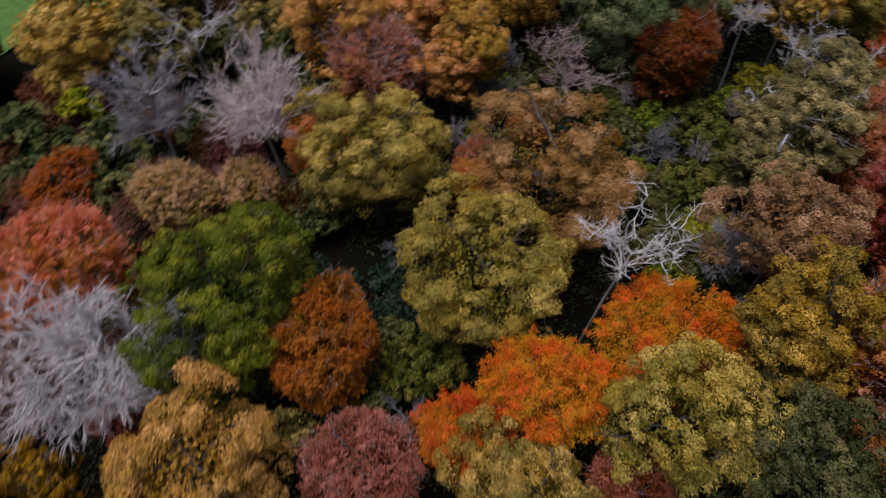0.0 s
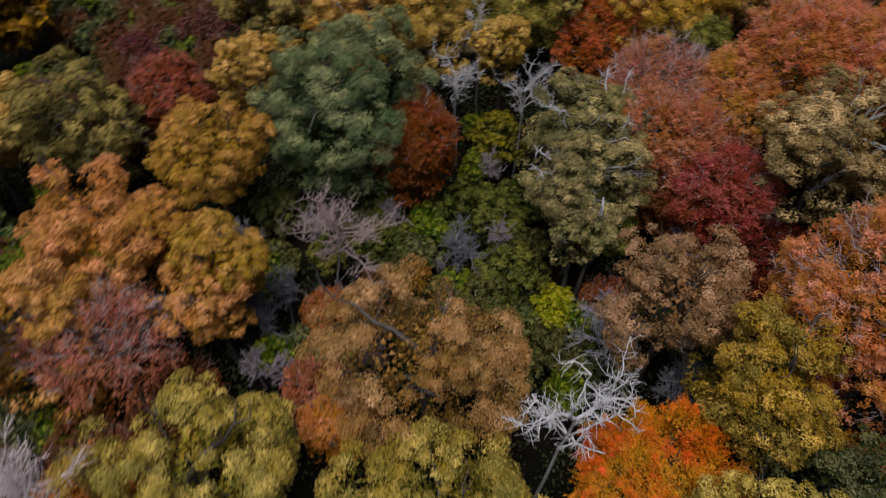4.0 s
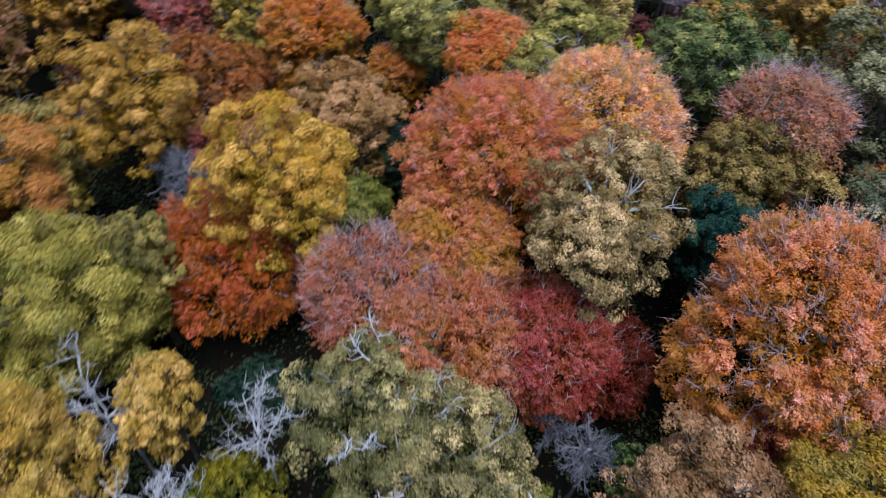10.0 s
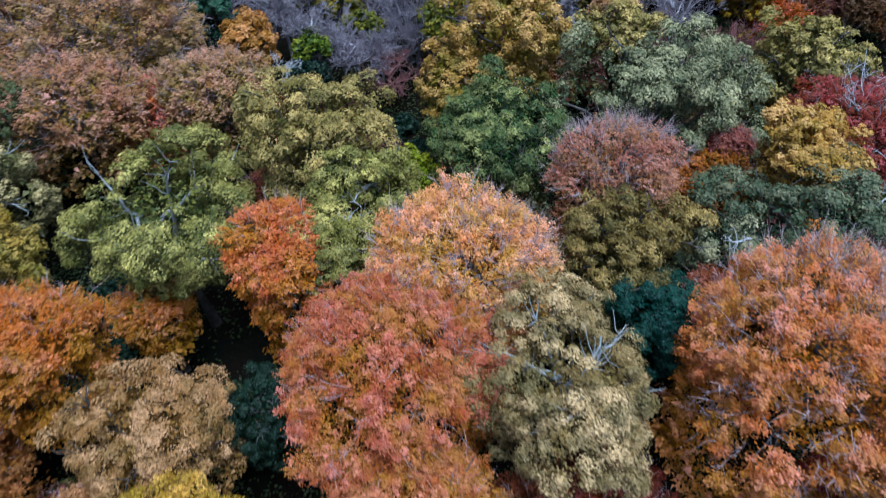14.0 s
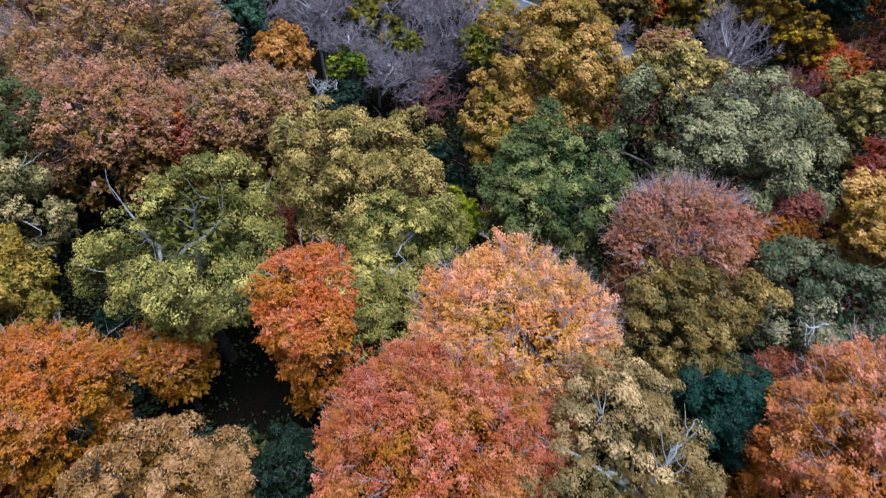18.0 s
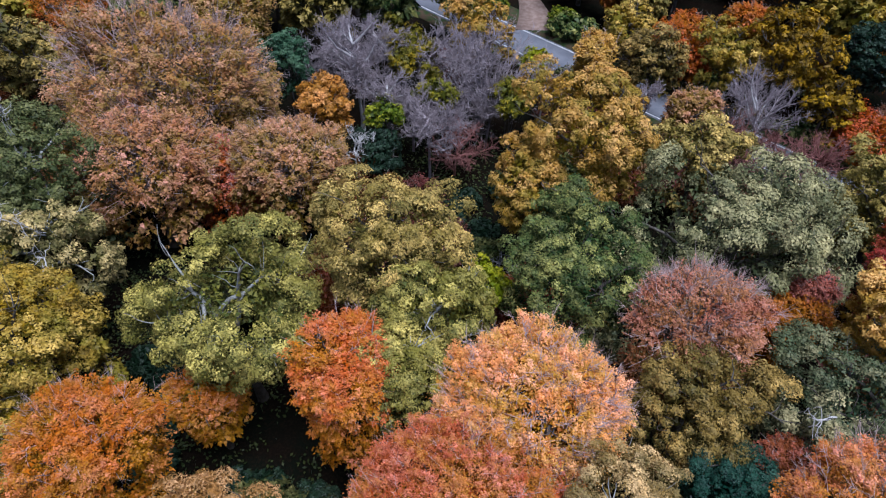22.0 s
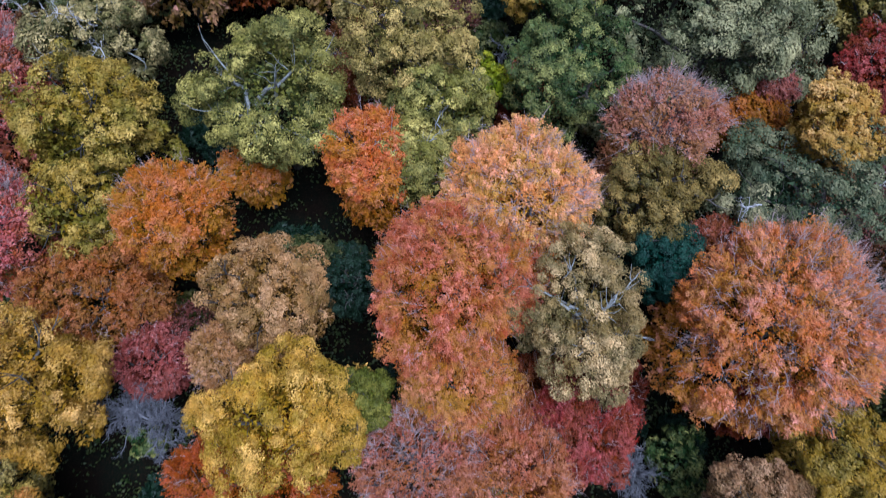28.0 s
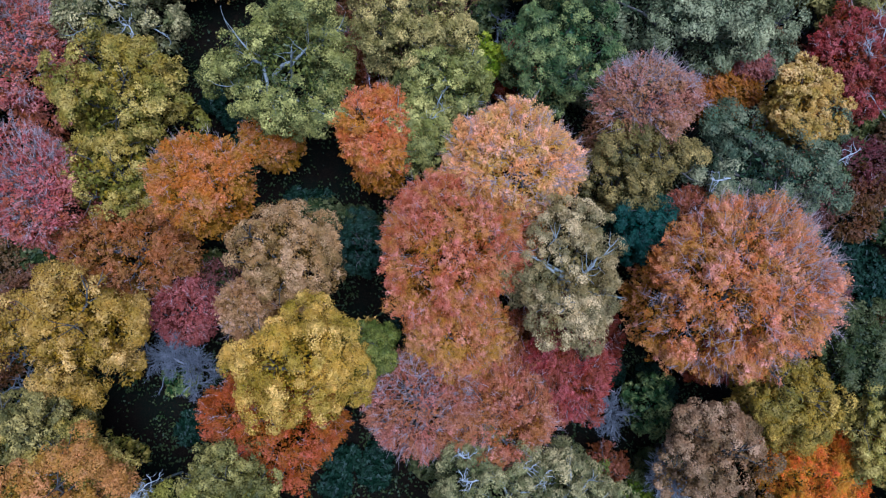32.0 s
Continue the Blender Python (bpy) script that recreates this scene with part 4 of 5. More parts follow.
oak(-36.6, 47.0, 4.1, 2.9, 3.1, 17.0, 2, "limeolive", "yellow green oak near the road")
oak(-48.6, 39.6, 3.1, 2.2, 2.3, 15.0, 2, "green", "dark green oak between larger oaks")
bare(-69.9, 65.5, 4.8, 6.4, 4.3, 15.0, 2, "mauve", "tall birch with white trunk and purple twigs", stem="birch")
bare(-65.7, 59.9, 3.4, 4.6, 3.0, 12.0, 2, "mauve", "purple grey leafless birch", stem="birch")
bare(-61.2, 57.3, 4.0, 5.4, 3.6, 11.0, 2, "mauve", "purple grey leafless sallow", limbs=16, twigs=1.0)
bare(-55.7, 66.0, 6.3, 8.5, 5.6, 12.0, 2, "mauve", "wide greyish purple leafless sallow", limbs=16, twigs=1.0)
bare(-48.8, 64.6, 2.9, 3.9, 2.6, 11.0, 2, "mauve", "slim purple grey leafless birch", stem="birch")
bare(-75.8, 67.5, 3.7, 4.9, 3.3, 11.0, 2, "mauve", "dull purple leafless tree")
bare(-69.8, 65.8, 3.4, 4.6, 3.1, 11.0, 1, "mauve", "dull mauve leafless sallow thicket", limbs=16, twigs=1.0)
bare(-66.5, 70.8, 3.6, 4.8, 3.2, 11.0, 1, "mauve", "mauve grey leafless birch thicket", stem="birch")
bare(-61.6, 70.1, 3.6, 4.9, 3.2, 10.0, 1, "mauve", "mauve grey leafless sallow thicket", limbs=16, twigs=1.0)
bare(-57.4, 70.2, 3.6, 4.9, 3.2, 10.0, 1, "mauve", "greyish mauve leafless sallow thicket", limbs=16, twigs=1.0)
bare(-63.4, 61.8, 3.4, 4.6, 3.0, 9.0, 1, "mauve", "mauve leafless saplings in thicket")
bare(-59.1, 61.4, 3.4, 4.5, 3.0, 9.0, 1, "mauve", "dull mauve saplings in thicket")
bare(-73.1, 71.5, 3.3, 4.4, 2.9, 11.0, 1, "mauve", "slim mauve birch without leaves", stem="birch")
bare(-54.9, 62.7, 2.8, 3.7, 2.5, 9.0, 1, "mauve", "purple grey leafless saplings")
bare(-67.2, 62.3, 3.1, 4.2, 2.8, 8.0, 1, "mauve", "grey mauve leafless undergrowth")
shrub(-66.1, 57.3, 2.1, 2.0, 1.7, 10.0, 2, "leafgreen", "ivy green growth on a birch")
shrub(-48.5, 76.0, 1.8, 2.5, 1.5, 5.0, 2, "lime", "bright green bush at the road side")
oak(-72.0, 56.4, 2.6, 3.0, 2.0, 13.0, 2, "tan", "small tan oak in autumn leaf")
shrub(-60.2, 62.7, 2.6, 1.8, 2.0, 9.5, 2, "yellowshrub", "yellow leaved bush under the trees")
shrub(-64.4, 71.1, 4.1, 4.7, 3.3, 10.5, 2, "yellowshrub", "yellow green bush in the sallow thicket")
shrub(-52.3, 62.6, 2.5, 3.4, 2.0, 9.5, 2, "yellowshrub", "yellow green bush under the trees")
bare(-58.4, 57.7, 3.2, 3.6, 2.8, 6.0, 2, "redtwig", "red twigged leafless sapling by a dark gap")
oak(-77.8, 65.1, 2.5, 3.4, 2.3, 13.0, 2, "pinegreen", "dark bluish green pine like tree", kind="holly_tree", category="holly", fine=0.8, deep=0.2, low=-0.8)
oak(-66.6, 55.2, 2.4, 3.3, 2.2, 8.0, 2, "darkgreen", "dark ivy green undergrowth", kind="holly_tree", category="holly", fine=0.8, deep=0.2, low=-0.8)
oak(-55.9, 75.9, 4.8, 3.5, 3.6, 12.0, 2, "rustolive", "orange brown oak near the road")
beech(-43.2, 66.0, 2.2, 2.9, 1.6, 13.0, 2, "gold", "slender golden yellow young tree")
oak(-36.4, 67.3, 4.4, 3.2, 3.3, 13.0, 2, "olive", "rounded olive oak by the road")
bare(-37.2, 63.0, 1.9, 2.5, 1.7, 11.0, 2, "mauve", "small mauve birch among the trees", stem="birch")
beech(-31.8, 62.5, 3.4, 2.4, 2.5, 9.0, 2, "pinkbrown", "tan brown young beech by the road")
bare(-23.8, 61.4, 3.7, 5.0, 3.4, 11.0, 2, "mauve", "pale grey leaning birch over the road", stem="birch", twigs=0.8, haze=0.75, up=0.5, wig=0.12)
bare(-26.2, 58.9, 3.8, 3.0, 2.8, 6.0, 2, "redtwig", "red twigged saplings at the road side")
bare(-19.0, 56.5, 3.7, 2.8, 2.8, 6.0, 2, "redtwig", "red twigged saplings along the road")
bare(-25.8, 65.7, 2.7, 3.6, 2.4, 7.0, 2, "mauve", "grey mauve saplings among the trees")
oak(-106.4, 63.9, 5.0, 3.6, 3.8, 15.0, 2, "olive", "brownish olive oak in autumn leaf")
oak(-100.8, 60.5, 2.9, 2.1, 2.2, 13.0, 2, "olive", "dull olive oak in autumn leaf")
shrub(-17.4, 48.7, 2.9, 2.3, 2.3, 7.0, 2, "rustshrub", "orange brown bush near the road")
oak(-20.5, 45.6, 3.0, 3.6, 2.3, 9.0, 3, "goldolive", "golden olive young oak")

# north, over the road
beech(-29.5, 77.7, 4.0, 5.4, 3.0, 8.4, 2, "rust", "rust red beech over the road")
shrub(-28.2, 75.3, 2.1, 1.9, 1.7, 5.0, 2, "rustshrub", "orange bush at the wood edge")
oak(-25.3, 74.1, 3.8, 5.2, 2.9, 9.6, 2, "goldolive", "yellow green tree at the wood edge")
oak(-19.7, 71.2, 4.5, 6.1, 3.4, 13.0, 2, "goldbrown", "brown and gold tree with dark gaps", fill=0.45)
oak(-15.5, 65.3, 2.9, 4.0, 2.2, 8.4, 2, "goldbrown", "slender yellow leaved tree at the wood edge", fill=0.45)
beech(-12.0, 62.6, 3.1, 4.2, 2.3, 6.0, 2, "rust", "orange bush below the trees")
oak(-11.4, 69.2, 2.9, 3.9, 2.6, 13.0, 2, "darkgreen", "dark blue green pine", kind="holly_tree", category="holly", fine=0.8, deep=0.2, low=-0.8)
shrub(-26.3, 73.7, 2.1, 2.9, 1.7, 3.6, 2, "green", "dark green bush at the road side")
oak(-35.5, 82.7, 4.0, 2.9, 3.0, 8.0, 2, "goldolive", "yellow leaved tree over the road")
shrub(-12.4, 62.9, 2.9, 2.7, 1.1, 2.2, 2, "green", "green bramble verge under the trees")
shrub(-17.4, 66.6, 2.4, 1.7, 1.1, 2.2, 2, "green", "dark green bramble along the verge")
shrub(-15.2, 64.7, 2.3, 1.7, 1.1, 2.2, 2, "green", "dark green bramble along the verge")
shrub(-22.0, 70.2, 2.1, 1.7, 1.1, 2.2, 2, "olive", "olive bramble along the verge")
shrub(-80.7, 118.5, 1.9, 2.4, 1.1, 2.2, 2, "yellowshrub", "yellow green bush among the birches")
shrub(-60.9, 103.1, 3.1, 2.3, 1.1, 2.2, 2, "yellowshrub", "yellow bush among the birches")
shrub(-53.3, 96.0, 2.0, 2.7, 1.1, 2.2, 2, "leafgreen", "ivy green bush among the sallows")
shrub(-86.3, 124.2, 3.3, 4.4, 1.1, 2.2, 2, "yellowshrub", "yellow olive bush beside the birches")
shrub(-42.8, 88.2, 3.2, 2.3, 1.2, 2.6, 2, "green", "green bramble verge by the road")

oak(-40.6, 97.0, 4.4, 4.0, 3.4, 10.0, 2, "goldolive", "golden tree beside the gravel track", limbs=3)
oak(-55.8, 100.0, 4.6, 4.2, 3.5, 11.0, 2, "goldbrown", "gold brown tree beside the gravel track", limbs=3)
beech(-35.6, 91.0, 3.6, 3.4, 2.8, 9.0, 2, "fireorange", "dull red beech in the wood over the road")
shrub(-43.6, 90.8, 2.2, 1.8, 1.2, 2.6, 2, "leafgreen", "green bank of bramble beside the track")
shrub(-40.2, 86.4, 2.0, 1.7, 1.1, 2.4, 2, "green", "dark green bramble on the road bank")
oak(-33.0, 86.0, 3.2, 3.0, 2.6, 9.0, 2, "limeolive", "yellow green tree in the wood over the road", limbs=3)
beech(-22.5, 78.5, 3.4, 3.2, 2.6, 10.5, 2, "rust", "red orange beech in the wood over the road")

# north-east
oak(-18.8, 43.7, 4.6, 5.8, 3.5, 15.0, -3, "limeolive", "grey olive oak in autumn leaf")
beech(-13.7, 39.5, 3.3, 4.4, 2.5, 11.0, -3, "maroon", "maroon beech beside dead wood", leafy=0.75, twigs=1.4)
beech(-30.7, 32.2, 1.9, 1.3, 1.4, 14.0, -3, "maroon", "maroon beech between green oaks", leafy=0.75, twigs=1.4)
beech(-33.7, 31.0, 2.1, 1.6, 1.6, 12.0, -3, "rust", "rust beech under green oak")

# west
oak(-76.9, -13.8, 9.1, 6.5, 6.8, 17.0, 44, "greengold", "wide yellow green oak with leafy clumps")
oak(-87.9, -11.2, 7.2, 5.2, 5.4, 17.5, 44, "tanorange", "tan orange oak with white dead limb", dead=2)
oak(-101.2, -8.3, 7.3, 5.3, 5.5, 17.0, 44, "goldolive", "olive gold oak in autumn leaf")
oak(-67.9, -22.3, 6.0, 4.3, 4.5, 16.0, 44, "gold", "golden orange oak with rounded clumps")
oak(-64.0, -14.3, 2.1, 2.9, 1.6, 14.0, 44, "gold", "golden olive oak side crown")
bare(-80.1, 1.0, 2.8, 3.8, 2.5, 11.0, 44, "dullgrey", "grey mauve leafless tree")
beech(-100.3, 29.7, 5.1, 6.9, 3.9, 16.0, 15, "pinkthin", "pink beech with thinning twigs", leafy=0.46, twigs=1.1, thin=90, limbs=9)
shrub(-83.3, 0.4, 2.3, 1.7, 1.8, 4.0, 15, "green", "dark green bush in the gap")
dead(-66.2, -16.3, 2.4, 1.9, 2.2, 14.0, 44, "white", "grey dead tree top among golden oaks", limbs=9, fine=1.1, thick=0.62)
dead(-59.7, -18.2, 1.8, 2.4, 2.7, 13.5, 74, "white", "pale grey dead tree with fine branches", limbs=9, fine=1.1, thick=0.55)
dead(-58.3, -12.4, 1.8, 2.4, 2.6, 14.5, 74, "white", "twin stemmed grey dead tree", limbs=9, fine=1.1, thick=0.55)

# south-west
oak(-55.4, -28.3, 7.6, 8.5, 5.8, 17.0, 74, "greyblue", "large round grey green oak")
beech(-53.4, -21.4, 3.3, 4.5, 2.4, 12.0, 74, "fireorange", "red orange beech beside the grey green oak")
oak(-50.0, -38.5, 5.4, 4.5, 4.1, 14.0, 74, "tanorange", "tan oak in dry leaf")
oak(-80.2, -41.6, 4.6, 6.2, 3.5, 15.0, 74, "tanorange", "pinkish tan oak in autumn leaf")
oak(-72.7, -38.4, 4.9, 5.2, 3.7, 14.0, 74, "olive", "olive tan oak in autumn leaf")
oak(-86.7, -34.7, 6.1, 4.4, 4.6, 13.0, 74, "olive", "dark olive oak with bare limb")
beech(-81.3, -29.8, 7.8, 5.6, 5.2, 11.0, 74, "pinkthin", "dusky pink beech thinned by the wind", leafy=0.46, twigs=1.1, thin=90, limbs=9)
beech(-87.7, -28.0, 4.1, 3.0, 3.1, 10.0, 74, "rust", "rust orange beech in autumn leaf")
oak(-71.1, -29.7, 7.0, 5.0, 5.3, 13.0, 74, "gold", "golden oak beside the grey green oak")
oak(-61.2, -37.6, 2.9, 3.6, 2.2, 13.0, 74, "gold", "golden oak clump in autumn leaf")
dead(-42.2, -27.6, 3.0, 3.1, 2.8, 13.0, 74, "twig", "pinkish white dead tree wound with ivy", limbs=12, ivy="leafgreen", fine=1.7, thick=0.5)
shrub(-38.2, -24.0, 1.6, 1.1, 1.3, 9.0, 74, "darkgreen", "teal ivy growth on dead stems")
shrub(-42.0, -20.4, 1.0, 1.3, 1.2, 6.0, 74, "rustshrub", "small rust bush under the trees")
shrub(-40.5, -9.5, 1.7, 1.8, 1.4, 5.0, 74, "lime", "bright lime green bush")
shrub(-50.5, -15.6, 4.6, 4.4, 2.3, 5.0, 74, "bramble", "olive bramble thicket under the trees")
shrub(-46.8, -23.5, 2.8, 2.7, 2.2, 5.0, 74, "bramble", "dark olive bush under the trees")
shrub(-44.3, -12.6, 3.2, 2.9, 2.3, 5.0, 74, "bramble", "olive bush below the pale oak")
shrub(-59.7, -14.4, 2.5, 3.4, 2.0, 6.0, 74, "yellowshrub", "yellow green bush below dead trees")
shrub(-53.3, -11.5, 2.6, 3.0, 1.9, 4.0, 74, "bramble", "dark green bush under the trees")
shrub(-49.9, -25.8, 3.3, 3.2, 1.9, 4.0, 74, "shadeolive", "olive bramble bush near the dead trees")
shrub(-37.6, -10.3, 3.2, 2.8, 1.9, 4.0, 74, "shadeolive", "yellow olive bush in the hollow")
shrub(-37.2, -5.7, 3.1, 3.1, 1.9, 4.0, 74, "darkolive", "olive green bush beside the brown oak")
shrub(-41.5, -20.3, 3.1, 2.6, 1.9, 4.0, 74, "shadeolive", "green bramble bush in the hollow")
shrub(-50.5, -33.6, 2.8, 2.6, 1.9, 4.0, 74, "shadeolive", "olive bush beside the grey green oak")
shrub(-45.4, -36.1, 3.1, 2.4, 1.9, 4.0, 74, "shadeolive", "dull olive bush in the hollow")
shrub(-42.3, -15.0, 2.7, 2.4, 1.9, 4.0, 74, "shadeolive", "yellow green bush in the hollow")
shrub(-43.0, -17.4, 2.3, 1.9, 1.9, 4.0, 74, "leafgreen", "green bush in the hollow")
shrub(-42.5, -23.4, 2.3, 1.9, 1.8, 4.0, 74, "shaderust", "rust olive bush under dead stems")
bare(-45.5, -17.6, 2.3, 2.9, 2.1, 6.0, 74, "dullgrey", "grey leafless bush among the trees")
bare(-32.1, -1.6, 2.3, 2.8, 2.1, 9.0, 74, "dullgrey", "mauve leafless shrub among the trees")
bare(-45.6, 0.1, 1.9, 2.6, 1.7, 9.0, 74, "dullgrey", "small mauve leafless tree")
beech(-50.0, 2.7, 5.6, 4.8, 4.2, 13.0, 74, "crimson", "deep red beech below the beige oak")
beech(-44.8, 7.0, 4.2, 3.6, 3.2, 9.0, 74, "shadecrimson", "dark crimson beech in shade")
beech(-41.8, -5.1, 2.3, 1.8, 1.7, 5.0, 74, "crimson", "crimson low beech in autumn leaf")
oak(-39.9, -38.2, 2.1, 2.3, 1.6, 15.0, 74, "tanorange", "orange tan oak in autumn leaf")
oak(-37.9, -34.1, 3.4, 2.5, 2.6, 15.0, 74, "tanorange", "tan orange oak with soft clumps")
bare(-44.2, -35.4, 1.9, 2.2, 1.7, 8.0, 74, "dullgrey", "grey leafless bush in the shade")
bare(-39.4, -30.9, 2.0, 1.8, 1.8, 8.0, 74, "dullgrey", "pale grey thin leafless bush")
beech(-38.6, -27.4, 1.8, 2.1, 1.3, 6.0, 74, "rustbrown", "brown undergrowth in autumn leaf")

# south
oak(-31.2, -19.1, 7.7, 5.5, 5.8, 16.0, 102, "tanbeige", "wide tan oak with dry leaves")
oak(-23.5, -32.2, 6.5, 6.2, 4.9, 14.5, 102, "tangold", "loose tan green oak with pale twigs", deep=0.5, fill=0.85)
oak(-20.5, -17.0, 6.0, 6.8, 4.5, 14.5, 134, "tangold", "yellow tan oak over dark undergrowth")
beech(-28.5, -24.7, 2.7, 1.9, 2.0, 9.0, 102, "red", "dull red beech sapling")
oak(-39.0, -42.8, 5.4, 3.9, 4.1, 16.0, 102, "salmonoak", "orange tan oak in autumn leaf")
oak(-32.3, -45.6, 4.9, 3.5, 3.7, 15.0, 102, "salmonoak", "orange oak with feathery crown")
oak(-36.2, -34.9, 3.4, 3.2, 2.6, 13.0, 102, "salmonoak", "orange oak side crown")
beech(-32.3, -41.4, 5.2, 3.8, 4.0, 13.0, 102, "pinkthin", "pink grey beech with bare branches", leafy=0.46, twigs=1.1, thin=90, limbs=9)
oak(-51.7, -60.0, 4.5, 5.6, 3.4, 14.0, 102, "gold", "golden orange oak in autumn leaf")
oak(-53.3, -51.3, 5.7, 5.4, 4.3, 14.0, 102, "olive", "dark olive gold oak")
beech(-60.6, -46.2, 3.4, 4.6, 2.6, 10.0, 102, "crimson", "crimson beech in shade")
shrub(-44.2, -57.9, 3.0, 4.1, 2.3, 5.0, 102, "green", "dark green bush under the trees")
beech(-49.4, -65.0, 2.4, 3.2, 1.8, 5.0, 102, "crimson", "crimson bush in autumn leaf")
bare(-19.8, -41.4, 4.6, 5.7, 4.2, 15.0, 102, "palepink", "pale pink grey leafless tree", limbs=16, twigs=1.0, haze=1.2, up=0.6)
dead(-26.3, -11.0, 3.2, 3.3, 2.9, 16.0, 102, "snag", "white dead oak with crooked branches", fine=1.3, thick=0.7, limbs=10)
oak(-25.4, -4.4, 5.2, 3.7, 4.1, 12.5, 102, "orange", "bright orange red maple", kind="maple_tree", category="maple tree", fine=0.75, deep=0.25, fill=1.2)
shrub(-21.5, -37.5, 2.5, 2.6, 2.0, 5.0, 102, "green", "green bush in a gap")
bare(-37.2, -32.4, 2.6, 3.5, 2.3, 8.0, 102, "dullgrey", "grey brown leafless bush")
bare(-13.9, -50.9, 4.5, 3.9, 4.0, 14.0, 134, "grey", "grey leafless tree among the trees", limbs=16, twigs=1.2, haze=1.5)
bare(-36.9, -5.5, 3.4, 2.4, 3.0, 9.0, 134, "grey", "grey twiggy leafless bush", limbs=16, twigs=1.2, haze=1.0)
oak(-6.0, -28.1, 6.0, 7.5, 4.6, 16.0, 134, "leafgreen", "rounded leafy green oak")
beech(0.5, -38.4, 5.0, 4.3, 3.8, 15.0, 134, "amberpink", "salmon pink beech in autumn leaf", leafy=1.0, twigs=1.4)
bare(2.2, -30.4, 5.7, 5.4, 5.1, 15.5, 134, "palewhite", "white grey leafless tree with drooping branches", droop=0.12, limbs=19, twigs=1.4, haze=1.6)
beech(-9.0, -21.7, 3.7, 4.9, 2.8, 12.0, 134, "redorange", "red orange beech beside the green oak")
oak(-16.4, -8.1, 3.8, 3.7, 3.0, 13.0, 134, "orange", "fiery orange and red maple", kind="maple_tree", category="maple tree", fine=0.75, deep=0.25, fill=1.2)
oak(-10.9, -9.9, 2.8, 2.4, 2.2, 12.0, 134, "maplered", "red maple beside an orange one", kind="maple_tree", category="maple tree", fine=0.75, deep=0.25, fill=1.2)
oak(-20.1, -0.8, 5.3, 4.9, 4.0, 16.0, 134, "tangold", "yellowish tan oak in autumn leaf")
oak(2.1, -19.5, 5.5, 3.9, 4.1, 15.5, 134, "gold", "orange tan oak in autumn leaf")
beech(-5.4, -13.8, 3.9, 3.4, 3.0, 11.0, 134, "maroon", "maroon pink beech with bare twigs", leafy=0.75, twigs=1.4)
shrub(-3.4, -19.7, 2.1, 1.5, 1.7, 8.0, 134, "olive", "olive bush under the trees")
oak(-9.9, -5.3, 4.0, 2.9, 3.0, 15.0, 134, "tangold", "tan oak in autumn leaf")
beech(-33.0, 5.5, 2.1, 2.9, 1.6, 12.0, 134, "crimson", "deep crimson beech in the shade of a larger one")
beech(-16.6, -1.0, 2.8, 2.0, 2.1, 9.0, 134, "crimson", "dark red beech in autumn leaf")
beech(-10.0, -42.0, 3.7, 2.7, 2.8, 10.0, 134, "pinkbrown", "dull salmon beech in autumn leaf", leafy=1.0, twigs=1.4)
beech(-14.9, -38.6, 2.8, 2.3, 2.1, 9.0, 134, "pinkbrown", "brown salmon beech in autumn leaf", leafy=1.0, twigs=1.4)
shrub(-8.4, -52.6, 4.4, 5.6, 3.3, 7.0, 134, "green", "dark green thicket under the trees")
beech(-4.1, -51.2, 2.8, 3.8, 2.1, 8.0, 134, "redorange", "orange beech bush in autumn leaf")
shrub(-14.1, -17.7, 3.4, 3.3, 2.7, 6.0, 134, "greenyellow", "olive green bush in a gap")
shrub(-19.9, -35.9, 3.3, 3.9, 2.3, 5.0, 134, "green", "green bush under the oak")
beech(-23.6, -40.9, 3.1, 3.7, 2.4, 6.0, 134, "red", "dull red undergrowth in autumn leaf")
beech(-30.9, -26.6, 2.4, 2.7, 1.8, 8.0, 134, "crimson", "dull crimson beech in autumn leaf")
oak(-14.4, -65.6, 5.6, 6.2, 4.2, 13.0, 134, "gold", "golden orange oak in autumn leaf")
oak(-19.6, -60.9, 4.7, 4.0, 3.6, 12.0, 134, "olive", "olive brown oak in autumn leaf")
dead(-22.0, -55.7, 4.0, 2.9, 3.6, 14.0, 134, "white", "pale dead oak limbs above the canopy", limbs=9, fine=1.1, thick=0.62)
shrub(-5.4, -63.4, 3.0, 4.1, 2.4, 6.0, 134, "green", "dark green bush under the trees")
shrub(-10.3, -59.2, 2.1, 1.5, 1.7, 8.0, 134, "lime", "pale lime bush under the trees")
oak(8.6, -26.3, 2.1, 1.5, 1.6, 12.0, 134, "goldbrown", "gold brown oak in autumn leaf", fill=0.45)
beech(3.2, -30.0, 2.6, 1.8, 1.9, 6.0, 134, "crimson", "crimson undergrowth in autumn leaf")
shrub(-10.1, -19.3, 2.3, 1.7, 1.9, 4.0, 134, "green", "green bush under the trees")
oak(-30.9, -54.2, 3.7, 2.7, 2.8, 10.0, 134, "olive", "dull olive oak in autumn leaf")
oak(-25.0, -67.0, 5.4, 5.0, 4.2, 14.0, 134, "goldolive", "golden olive oak in dull autumn leaf")
oak(-34.5, -60.0, 4.4, 4.0, 3.4, 12.0, 134, "olive", "dull olive oak among dark undergrowth")
shrub(-29.8, -52.8, 3.2, 2.8, 2.4, 8.0, 134, "bramble", "dark green bush below a dead oak")
shrub(-27.4, -58.0, 3.0, 3.2, 2.4, 7.5, 134, "darkolive", "dark olive bush in the wood")
shrub(-38.9, -52.6, 2.8, 3.0, 2.4, 8.0, 134, "leafgreen", "leafy green bush among tan oaks")
